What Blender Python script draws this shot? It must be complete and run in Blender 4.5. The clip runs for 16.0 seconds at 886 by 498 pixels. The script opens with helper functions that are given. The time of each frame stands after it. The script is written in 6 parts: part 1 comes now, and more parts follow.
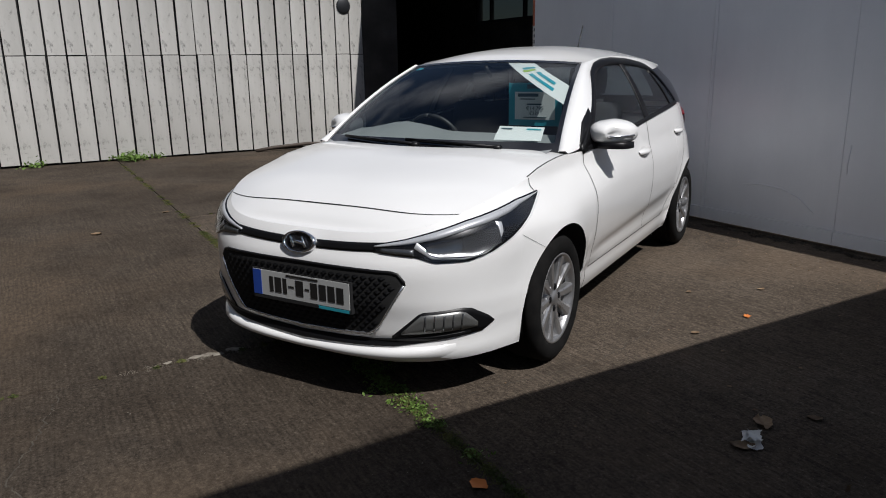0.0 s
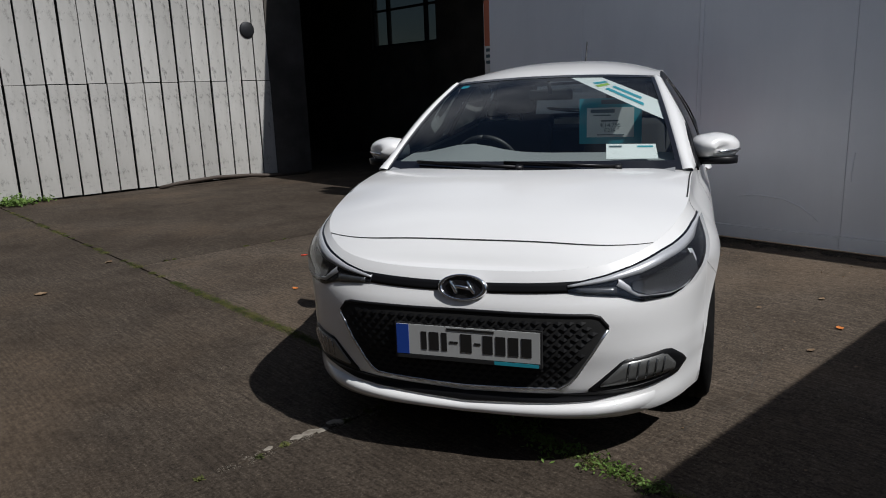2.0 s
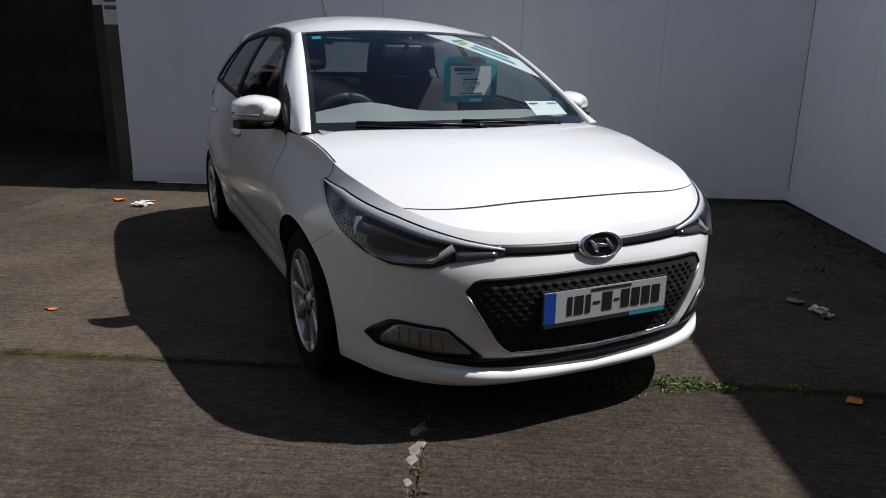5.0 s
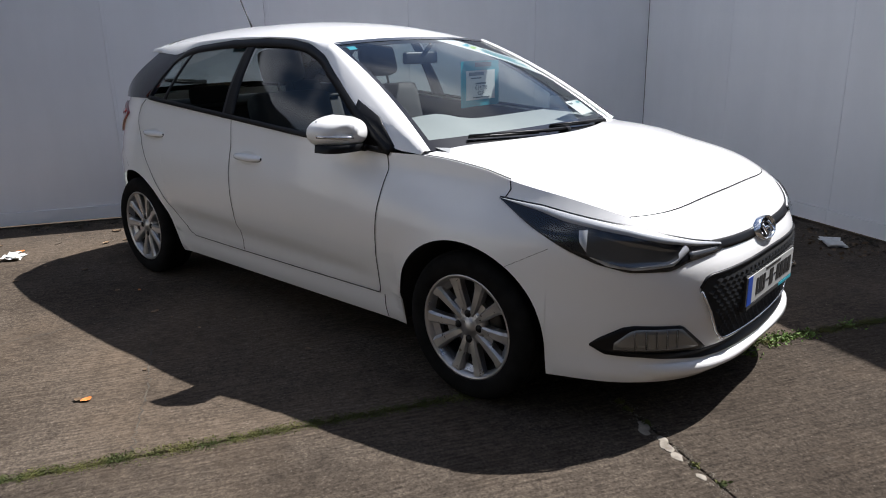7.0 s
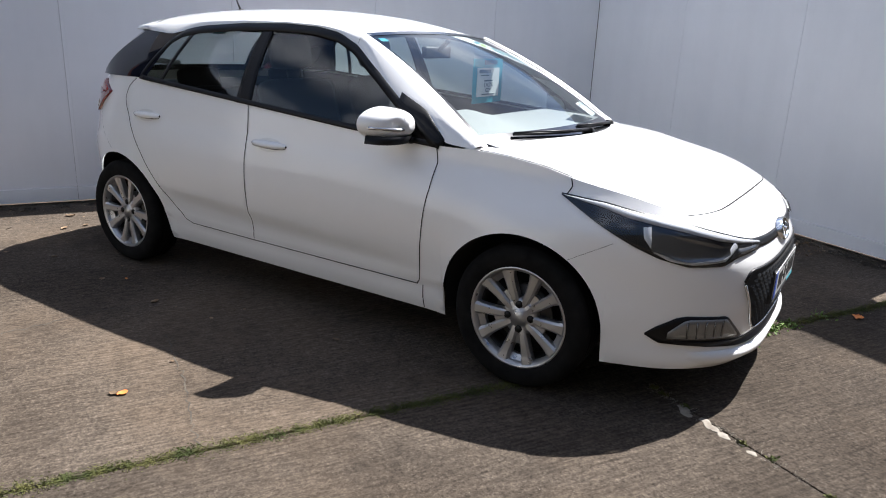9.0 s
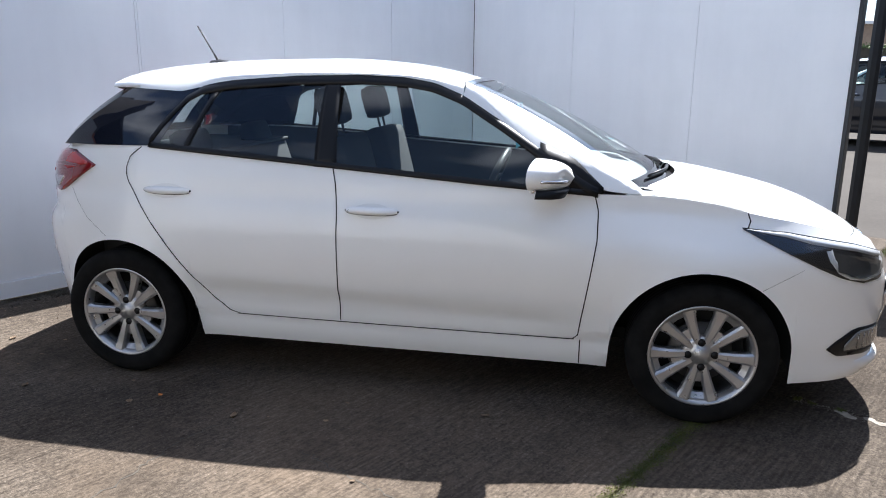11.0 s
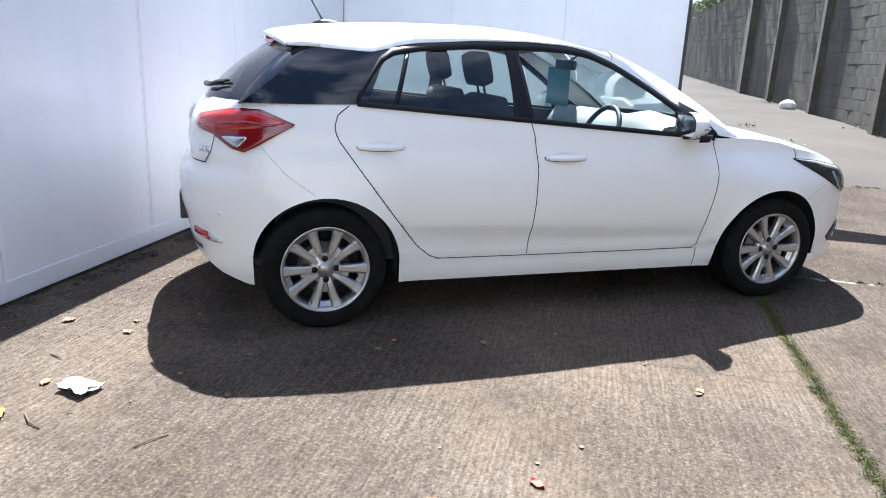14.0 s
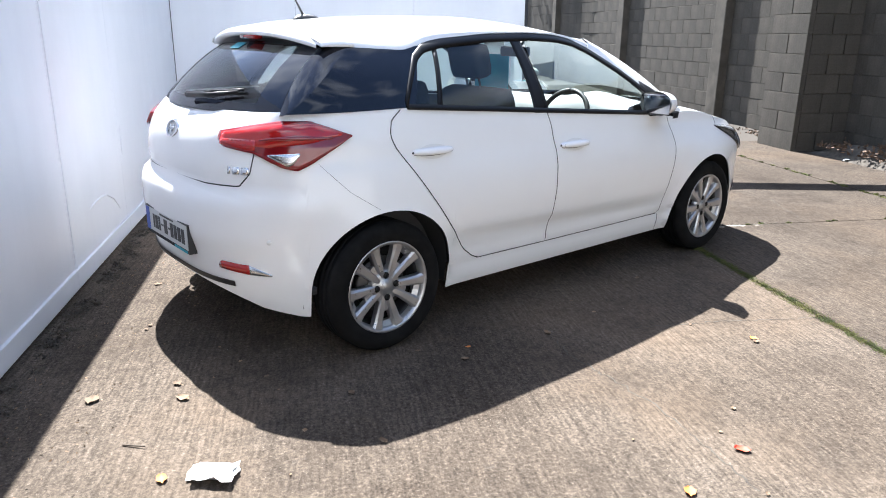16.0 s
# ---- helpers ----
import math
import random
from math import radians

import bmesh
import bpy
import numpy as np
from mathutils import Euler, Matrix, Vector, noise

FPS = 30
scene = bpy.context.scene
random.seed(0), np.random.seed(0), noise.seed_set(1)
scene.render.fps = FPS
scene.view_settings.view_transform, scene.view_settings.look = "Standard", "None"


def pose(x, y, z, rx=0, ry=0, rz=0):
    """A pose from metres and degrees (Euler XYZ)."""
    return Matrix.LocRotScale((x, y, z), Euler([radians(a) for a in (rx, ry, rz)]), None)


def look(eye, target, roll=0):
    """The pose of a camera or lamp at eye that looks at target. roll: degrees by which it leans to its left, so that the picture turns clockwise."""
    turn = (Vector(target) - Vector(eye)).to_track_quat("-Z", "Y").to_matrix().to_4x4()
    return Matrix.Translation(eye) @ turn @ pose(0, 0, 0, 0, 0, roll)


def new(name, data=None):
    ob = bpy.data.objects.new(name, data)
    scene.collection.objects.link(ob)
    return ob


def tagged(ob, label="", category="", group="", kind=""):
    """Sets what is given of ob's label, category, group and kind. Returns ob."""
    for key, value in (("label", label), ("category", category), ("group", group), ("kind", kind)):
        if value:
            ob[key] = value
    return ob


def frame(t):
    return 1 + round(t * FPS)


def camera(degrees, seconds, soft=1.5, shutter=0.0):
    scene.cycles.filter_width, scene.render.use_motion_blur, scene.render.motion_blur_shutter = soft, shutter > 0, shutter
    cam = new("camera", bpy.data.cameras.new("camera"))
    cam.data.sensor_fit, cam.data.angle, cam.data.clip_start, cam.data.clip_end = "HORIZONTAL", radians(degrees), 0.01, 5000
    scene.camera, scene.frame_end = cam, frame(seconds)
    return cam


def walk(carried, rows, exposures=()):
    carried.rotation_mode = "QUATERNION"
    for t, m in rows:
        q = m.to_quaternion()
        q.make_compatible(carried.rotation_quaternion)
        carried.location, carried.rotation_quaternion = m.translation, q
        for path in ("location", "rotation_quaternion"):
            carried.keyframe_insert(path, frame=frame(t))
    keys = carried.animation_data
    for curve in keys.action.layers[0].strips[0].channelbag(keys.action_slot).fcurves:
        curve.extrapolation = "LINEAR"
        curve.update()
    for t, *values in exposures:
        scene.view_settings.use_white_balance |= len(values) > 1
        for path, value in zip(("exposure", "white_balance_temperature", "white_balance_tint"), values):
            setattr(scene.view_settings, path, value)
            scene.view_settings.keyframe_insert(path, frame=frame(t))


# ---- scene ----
cam = camera(63.5, 16.0, soft=1.0)
PATH = [
    (0, (4.263, 1.973, 1.342), (2.592, 0.992, 0.848), -0.9),
    (0.5, (4.327, 1.751, 1.337), (2.606, 0.883, 0.804), -2.1),
    (1, (4.299, 1.463, 1.308), (2.542, 0.665, 0.783), -3.6),
    (1.5, (4.289, 1.119, 1.329), (2.482, 0.445, 0.8), -0.7),
    (2, (4.364, 0.706, 1.318), (2.514, 0.081, 0.884), -2.1),
    (2.5, (4.335, 0.39, 1.304), (2.437, -0.022, 0.826), -3.3),
    (3, (4.3, 0.112, 1.322), (2.369, -0.139, 0.867), -1.0),
    (3.2, (4.308, -0.04, 1.305), (2.366, -0.125, 0.834), -2.2),
    (5.3, (3.845, -1.717, 1.287), (2.161, -0.781, 0.751), -0.1),
    (5.5, (3.737, -1.861, 1.317), (2.102, -0.843, 0.779), -1.3),
    (6, (3.457, -2.218, 1.302), (1.938, -1.036, 0.757), 0.8),
    (6.5, (3.185, -2.523, 1.303), (1.775, -1.234, 0.71), 2.2),
    (7, (2.923, -2.785, 1.359), (1.642, -1.356, 0.797), -1.1),
    (7.5, (2.754, -3.076, 1.322), (1.618, -1.519, 0.789), 0.5),
    (8, (2.652, -3.251, 1.356), (1.576, -1.663, 0.788), 1.4),
    (8.5, (2.599, -3.262, 1.363), (1.55, -1.655, 0.798), 1.1),
    (9, (2.447, -3.237, 1.371), (1.42, -1.621, 0.793), 2.6),
    (9.5, (2.07, -3.365, 1.381), (1.197, -1.656, 0.82), 0.4),
    (10, (1.669, -3.445, 1.361), (0.894, -1.67, 0.865), 1.0),
    (10.2, (1.478, -3.47, 1.39), (0.788, -1.656, 0.909), 1.1),
    (12.3, (-0.244, -4.119, 1.304), (-0.184, -2.173, 0.846), 2.3),
    (12.5, (-0.405, -4.164, 1.301), (-0.279, -2.22, 0.85), 3.0),
    (13, (-0.846, -4.18, 1.348), (-0.608, -2.243, 0.912), 1.5),
    (13.5, (-1.334, -4.193, 1.307), (-0.884, -2.304, 0.828), 1.7),
    (14, (-1.749, -4.081, 1.328), (-1.159, -2.247, 0.791), 2.6),
    (14.5, (-2.118, -3.877, 1.371), (-1.364, -2.097, 0.86), 2.3),
    (15, (-2.501, -3.699, 1.382), (-1.492, -2.042, 0.896), 3.9),
    (15.5, (-2.777, -3.465, 1.365), (-1.599, -1.929, 0.862), 2.1),
    (16, (-3.014, -3.271, 1.376), (-1.784, -1.803, 0.798), 0.6),
]
EXPOSURES = [(0.0, -0.3, 6100, 12), (3.0, -0.5, 6000, 11), (5.5, 0.2, 6000, 12), (7.0, 0.82, 6080, 13), (8.5, 1.27, 6080, 13), (10.2, 1.66, 5900, 12), (12.5, 2.12, 5720, 11), (13.2, 2.03, 5700, 11), (14.0, 2.3, 5700, 11), (16.0, 2.42, 5820, 11)]
walk(cam, [(t, look(eye, target, roll)) for t, eye, target, roll in PATH], EXPOSURES)

# ---- light ----
SUN_DIR = Vector((0.23, 0.68, 1.0)).normalized()
world = bpy.data.worlds.new("sky")
scene.world = world
world.use_nodes = True
wn, wl = world.node_tree.nodes, world.node_tree.links
sky = wn.new("ShaderNodeTexSky")
sky.sky_type = "NISHITA"
sky.sun_disc = False
sky.sun_elevation = math.asin(SUN_DIR.z)
sky.sun_rotation = math.atan2(SUN_DIR.x, SUN_DIR.y)
sky.air_density, sky.dust_density = 1.0, 0.8
w_tc = wn.new("ShaderNodeTexCoord")
w_map = wn.new("ShaderNodeMapping")
w_map.inputs["Scale"].default_value = (1.0, 1.0, 2.2)
w_noise = wn.new("ShaderNodeTexNoise")
w_noise.inputs["Scale"].default_value = 2.6
w_noise.inputs["Detail"].default_value = 8
w_ramp = wn.new("ShaderNodeValToRGB")
w_ramp.color_ramp.elements[0].position, w_ramp.color_ramp.elements[1].position = 0.48, 0.66
w_mix = wn.new("ShaderNodeMixRGB")
w_mix.inputs["Color2"].default_value = (10.0, 10.3, 10.8, 1)
wl.new(w_tc.outputs["Generated"], w_map.inputs[0])
wl.new(w_map.outputs[0], w_noise.inputs["Vector"])
wl.new(w_noise.outputs["Fac"], w_ramp.inputs[0])
wl.new(w_ramp.outputs[0], w_mix.inputs["Fac"])
wl.new(sky.outputs[0], w_mix.inputs["Color1"])
wl.new(w_mix.outputs[0], wn["Background"].inputs["Color"])
wn["Background"].inputs["Strength"].default_value = 0.05

sun = new("sun", bpy.data.lights.new("sun", "SUN"))
sun.data.energy, sun.data.angle, sun.data.color = 5.0, radians(0.55), (1.0, 0.95, 0.87)
sun.matrix_world = look(SUN_DIR * 30, (0, 0, 0))


# ---- materials ----
def shader(name, color, rough=0.5, metal=0.0, coat=0.0, spec=0.5, coat_rough=0.03):
    m = bpy.data.materials.new(name)
    m.use_nodes = True
    b = m.node_tree.nodes["Principled BSDF"]
    b.inputs["Base Color"].default_value = (*color, 1)
    b.inputs["Roughness"].default_value = rough
    b.inputs["Metallic"].default_value = metal
    b.inputs["Coat Weight"].default_value = coat
    b.inputs["Coat Roughness"].default_value = coat_rough
    b.inputs["Specular IOR Level"].default_value = spec
    return m


def texture(m, scale, stretch=(1, 1, 1), turn=0.0, detail=6, rough=0.6, kind="ShaderNodeTexNoise"):
    n, l = m.node_tree.nodes, m.node_tree.links
    tc, mp, tx = n.new("ShaderNodeTexCoord"), n.new("ShaderNodeMapping"), n.new(kind)
    mp.inputs["Scale"].default_value = stretch
    mp.inputs["Rotation"].default_value = (0, 0, turn)
    tx.inputs["Scale"].default_value = scale
    if kind == "ShaderNodeTexNoise":
        tx.inputs["Detail"].default_value = detail
        tx.inputs["Roughness"].default_value = rough
    l.new(tc.outputs["Object"], mp.inputs[0])
    l.new(mp.outputs[0], tx.inputs["Vector"])
    return tx.outputs[0]


def ramp(m, fac, stops):
    n, l = m.node_tree.nodes, m.node_tree.links
    r = n.new("ShaderNodeValToRGB")
    for i, (pos, col) in enumerate(stops):
        e = r.color_ramp.elements[i] if i < 2 else r.color_ramp.elements.new(pos)
        e.position = pos
        e.color = (*col, 1) if not isinstance(col, float) else (col, col, col, 1)
    l.new(fac, r.inputs[0])
    return r.outputs[0]


def blend(m, mode, fac, a, b):
    n, l = m.node_tree.nodes, m.node_tree.links
    x = n.new("ShaderNodeMixRGB")
    x.blend_type = mode
    for sock, val in ((x.inputs[0], fac), (x.inputs[1], a), (x.inputs[2], b)):
        if isinstance(val, float):
            sock.default_value = val
        elif isinstance(val, tuple):
            sock.default_value = (*val, 1)
        else:
            l.new(val, sock)
    return x.outputs[0]


def set_color(m, out):
    m.node_tree.links.new(out, m.node_tree.nodes["Principled BSDF"].inputs["Base Color"])
    return m


def set_bump(m, height, strength=0.4, distance=0.01):
    n, l = m.node_tree.nodes, m.node_tree.links
    b = n.new("ShaderNodeBump")
    b.inputs["Strength"].default_value = strength
    b.inputs["Distance"].default_value = distance
    l.new(height, b.inputs["Height"])
    l.new(b.outputs[0], n["Principled BSDF"].inputs["Normal"])
    return m


def set_rough(m, out):
    m.node_tree.links.new(out, m.node_tree.nodes["Principled BSDF"].inputs["Roughness"])
    return m


def island_tint(m, color, spread):
    n, l = m.node_tree.nodes, m.node_tree.links
    o = n.new("ShaderNodeObjectInfo")
    return blend(m, "MULTIPLY", 1.0, color, ramp(m, o.outputs["Random"], [(0.0, 1.0 - spread), (1.0, 1.0)]))


def glass_material(name, tint, gloss=0.9, ior=1.5):
    m = bpy.data.materials.new(name)
    m.use_nodes = True
    n, l = m.node_tree.nodes, m.node_tree.links
    n.clear()
    out, mix = n.new("ShaderNodeOutputMaterial"), n.new("ShaderNodeMixShader")
    tr, gl = n.new("ShaderNodeBsdfTransparent"), n.new("ShaderNodeBsdfGlossy")
    lw, pw, ad = n.new("ShaderNodeLayerWeight"), n.new("ShaderNodeMath"), n.new("ShaderNodeMath")
    tr.inputs[0].default_value = (*tint, 1)
    gl.inputs[0].default_value = (gloss, gloss, gloss, 1)
    gl.inputs["Roughness"].default_value = 0.01
    # gloss rises towards grazing angles, alike from both sides of the pane
    lw.inputs["Blend"].default_value = 0.5
    pw.operation, pw.inputs[1].default_value = "POWER", 4.2
    ad.operation, ad.inputs[1].default_value, ad.inputs[2].default_value = "MULTIPLY_ADD", 0.9, 1.6 * ((ior - 1) / (ior + 1)) ** 2
    l.new(lw.outputs["Facing"], pw.inputs[0])
    l.new(pw.outputs[0], ad.inputs[0])
    l.new(ad.outputs[0], mix.inputs[0])
    l.new(tr.outputs[0], mix.inputs[1])
    l.new(gl.outputs[0], mix.inputs[2])
    l.new(mix.outputs[0], out.inputs[0])
    return m


PAINT = shader("white_car_paint", (0.8, 0.8, 0.79), 0.42, coat=1.0, coat_rough=0.09)
set_color(PAINT, blend(PAINT, "MIX", ramp(PAINT, texture(PAINT, 3.0), [(0.45, 0.0), (0.8, 0.25)]), (0.86, 0.86, 0.85), (0.78, 0.775, 0.76)))
BLACK_GLOSS = shader("black_gloss", (0.012, 0.012, 0.014), 0.12, coat=0.8)
BLACK_TRIM = shader("black_satin_trim", (0.007, 0.007, 0.008), 0.38, spec=0.22)
BLACK_PLASTIC = shader("black_plastic", (0.022, 0.022, 0.023), 0.5)
GAP = shader("gap_black", (0.012, 0.012, 0.012), 0.9)
CHROME = shader("chrome", (0.82, 0.83, 0.85), 0.12, 1.0)
ALLOY = shader("alloy", (0.44, 0.44, 0.445), 0.3, 0.8)
set_rough(ALLOY, ramp(ALLOY, texture(ALLOY, 30.0), [(0.3, 0.25), (0.7, 0.45)]))
STEEL_DARK = shader("dark_disc", (0.09, 0.085, 0.08), 0.5, 0.7)
TYRE = shader("tyre_rubber", (0.014, 0.014, 0.014), 0.9, spec=0.12)
set_color(TYRE, ramp(TYRE, texture(TYRE, 14.0), [(0.35, (0.006, 0.006, 0.006)), (0.75, (0.014, 0.0135, 0.013))]))
GLASS = glass_material("car_glass", (0.71, 0.79, 0.77), 0.9, 1.47)
GLASS_DARK = shader("privacy_glass", (0.008, 0.01, 0.017), 0.03, spec=0.5)
LENS = glass_material("lamp_lens", (0.93, 0.94, 0.95), 0.9, 1.5)
RED = shader("red_lamp", (0.4, 0.01, 0.009), 0.12, coat=1.0)
RED_DARK = shader("dark_red_lamp", (0.2, 0.007, 0.01), 0.12, coat=1.0)
SILVER = shader("lamp_reflector", (0.7, 0.71, 0.73), 0.22, 0.9)
LAMP_DARK = shader("lamp_housing", (0.009, 0.0095, 0.012), 0.25, 0.2)
INTERIOR = shader("interior_plastic", (0.035, 0.035, 0.037), 0.75)
DASH = shader("dash_plastic", (0.27, 0.28, 0.285), 0.6)
FABRIC = shader("seat_fabric", (0.03, 0.03, 0.033), 0.9)
set_bump(FABRIC, texture(FABRIC, 240.0), 0.4, 0.002)
WHITE_CARD = shader("white_card", (0.78, 0.8, 0.8), 0.5)
TEAL = shader("teal_print", (0.03, 0.33, 0.42), 0.5)
LIME = shader("lime_print", (0.32, 0.5, 0.06), 0.5)
INK = shader("ink", (0.05, 0.09, 0.11), 0.6)
PLATE_WHITE = shader("plate_white", (0.5, 0.51, 0.5), 0.35)
PLATE_BLUE = shader("plate_blue", (0.02, 0.07, 0.38), 0.4)
PLATE_INK = shader("plate_ink", (0.015, 0.015, 0.015), 0.5)


# ---- mesh helpers ----
def mesh_object(name, bm, material, smooth=True, parent=None, label="", weld=True):
    if weld:
        bmesh.ops.remove_doubles(bm, verts=bm.verts, dist=1e-5)
    bmesh.ops.recalc_face_normals(bm, faces=bm.faces)
    me = bpy.data.meshes.new(name)
    bm.to_mesh(me)
    bm.free()
    for p in me.polygons:
        p.use_smooth = smooth
    mats = material if isinstance(material, (list, tuple)) else [material]
    for m in mats:
        me.materials.append(m)
    ob = new(name, me)
    if parent is not None:
        ob.parent = parent
    if label:
        ob["label"] = label
    return ob


def part(name, bm, material, parent, label="", smooth=True):
    return mesh_object(name, bm, material, smooth, parent, label)


def thing(name, label, category, group="", at=None):
    ob = new(name)
    ob.empty_display_size = 0.2
    if at is not None:
        ob.matrix_world = at
    return tagged(ob, label, category, group)


def grid(bm, rows, close=False):
    """Quads between rows of equally many points."""
    vs = [[bm.verts.new(p) for p in r] for r in rows]
    for a, b in zip(vs, vs[1:]):
        n = len(a)
        for i in range(n if close else n - 1):
            q = (a[i], a[(i + 1) % n], b[(i + 1) % n], b[i])
            if len({tuple(round(c, 6) for c in v.co) for v in q}) >= 3:
                try:
                    bm.faces.new(q)
                except ValueError:
                    pass
    return vs


def box(bm, lo, hi, m=Matrix.Identity(4), bevel=0.0):
    r = bmesh.ops.create_cube(bm, size=1.0)
    vs = r["verts"]
    for v in vs:
        v.co = m @ Vector([lo[i] + (v.co[i] + 0.5) * (hi[i] - lo[i]) for i in range(3)])
    if bevel:
        es = {e for v in vs for e in v.link_edges}
        bmesh.ops.bevel(bm, geom=list(es), offset=bevel, segments=2, affect="EDGES", profile=0.6)
    return bm


def tube(bm, pts, r, n=8):
    """A round bar along points, with caps; r: one radius or one a point."""
    pts = [Vector(p) for p in pts]
    rs = r if isinstance(r, (list, tuple)) else [r] * len(pts)
    rows = []
    up = Vector((0.31, 0.17, 0.93))
    for i, p in enumerate(pts):
        d = (pts[min(i + 1, len(pts) - 1)] - pts[max(i - 1, 0)]).normalized()
        a = d.cross(up).normalized()
        b = d.cross(a)
        rows.append([p + rs[i] * (math.cos(k * math.tau / n) * a + math.sin(k * math.tau / n) * b) for k in range(n)])
    vs = grid(bm, rows, close=True)
    for e in (vs[0], vs[-1]):
        bm.faces.new(e)
    return bm


def lathe(bm, profile, n=48, m=Matrix.Identity(4)):
    """Turns (radius, y) points about the y axis."""
    rows = [[m @ Vector((r * math.cos(k * math.tau / n), y, r * math.sin(k * math.tau / n))) for k in range(n)] for r, y in profile]
    return grid(bm, rows, close=True)


def curve(x, pts):
    """Smooth (monotone cubic) interpolation through (x, y) pairs."""
    xs, ys = [p[0] for p in pts], [p[1] for p in pts]
    if xs[0] > xs[-1]:
        xs, ys = xs[::-1], ys[::-1]
    if x <= xs[0]:
        return ys[0]
    if x >= xs[-1]:
        return ys[-1]
    n = len(xs)
    d = [(ys[i + 1] - ys[i]) / (xs[i + 1] - xs[i]) for i in range(n - 1)]
    s = [d[0]] + [0 if d[i - 1] * d[i] <= 0 else 2 * d[i - 1] * d[i] / (d[i - 1] + d[i]) for i in range(1, n - 1)] + [d[-1]]
    i = max(k for k in range(n - 1) if xs[k] <= x)
    h = xs[i + 1] - xs[i]
    t = (x - xs[i]) / h
    return ((1 + 2 * t) * (1 - t) ** 2 * ys[i] + t * (1 - t) ** 2 * h * s[i] + t * t * (3 - 2 * t) * ys[i + 1] + t * t * (t - 1) * h * s[i + 1])


def line(x, pts):
    return float(np.interp(x, [p[0] for p in pts], [p[1] for p in pts]))


# ---- car: its surface ----
WHEEL_X, WHEEL_Z, ARCH_R = 1.27, 0.295, 0.352
HALF_W = 0.862


def outline():
    """Half of the plan outline (left side), from the nose to the tail."""
    pts = []
    for k in range(61):
        f = math.radians(90 * k / 60)
        pts.append((0.95 + 1.155 * math.cos(f) ** (2 / 3.2), HALF_W * math.sin(f) ** (2 / 3.2)))
    for k in range(1, 40):
        pts.append((0.95 - 1.85 * k / 40, HALF_W))
    for k in range(61):
        f = math.radians(90 - 90 * k / 60)
        pts.append((-0.9 - 1.045 * math.cos(f) ** (2 / 3.0), HALF_W * math.sin(f) ** (2 / 3.0)))
    return pts


PLAN = outline()
ARC = [0.0]
for _a, _b in zip(PLAN, PLAN[1:]):
    ARC.append(ARC[-1] + math.hypot(_b[0] - _a[0], _b[1] - _a[1]))
ARC_END = ARC[-1]
FRONT_IN = [(0.16, 0.08), (0.185, 0.04), (0.215, 0.015), (0.25, 0.018), (0.275, 0.03), (0.295, 0.018), (0.36, 0.012), (0.45, 0.0), (0.53, 0.0), (0.585, 0.008), (0.63, 0.03), (0.68, 0.055), (0.72, 0.085), (0.775, 0.15), (0.85, 0.22)]
SIDE_IN = [(0.17, 0.11), (0.21, 0.085), (0.27, 0.07), (0.315, 0.068), (0.34, 0.052), (0.40, 0.04), (0.52, 0.012), (0.64, 0.0), (0.72, 0.002), (0.80, 0.016), (0.87, 0.038), (0.93, 0.05), (1.0, 0.07), (1.1, 0.1)]
REAR_IN = [(0.20, 0.10), (0.28, 0.06), (0.36, 0.04), (0.45, 0.025), (0.56, 0.0), (0.66, 0.0), (0.72, 0.02), (0.75, 0.06), (0.82, 0.05), (0.90, 0.06), (0.97, 0.085), (1.03, 0.135), (1.08, 0.20)]


def plan_at(s):
    """Place and outward normal of the outline at arc length s; a negative s is the right side."""
    a = min(abs(s), ARC_END)
    x, y = np.interp(a, ARC, [p[0] for p in PLAN]), np.interp(a, ARC, [p[1] for p in PLAN])
    lo, hi = max(a - 0.02, 0), min(a + 0.02, ARC_END)
    dx = np.interp(hi, ARC, [p[0] for p in PLAN]) - np.interp(lo, ARC, [p[0] for p in PLAN])
    dy = np.interp(hi, ARC, [p[1] for p in PLAN]) - np.interp(lo, ARC, [p[1] for p in PLAN])
    if a < 0.02:
        dx, dy = 0, 1
    if a > ARC_END - 0.02:
        dx, dy = 0, -1
    n = math.hypot(dx, dy)
    nx, ny = dy / n, -dx / n
    k = 1 if s >= 0 else -1
    return float(x), float(y) * k, float(nx), float(ny) * k


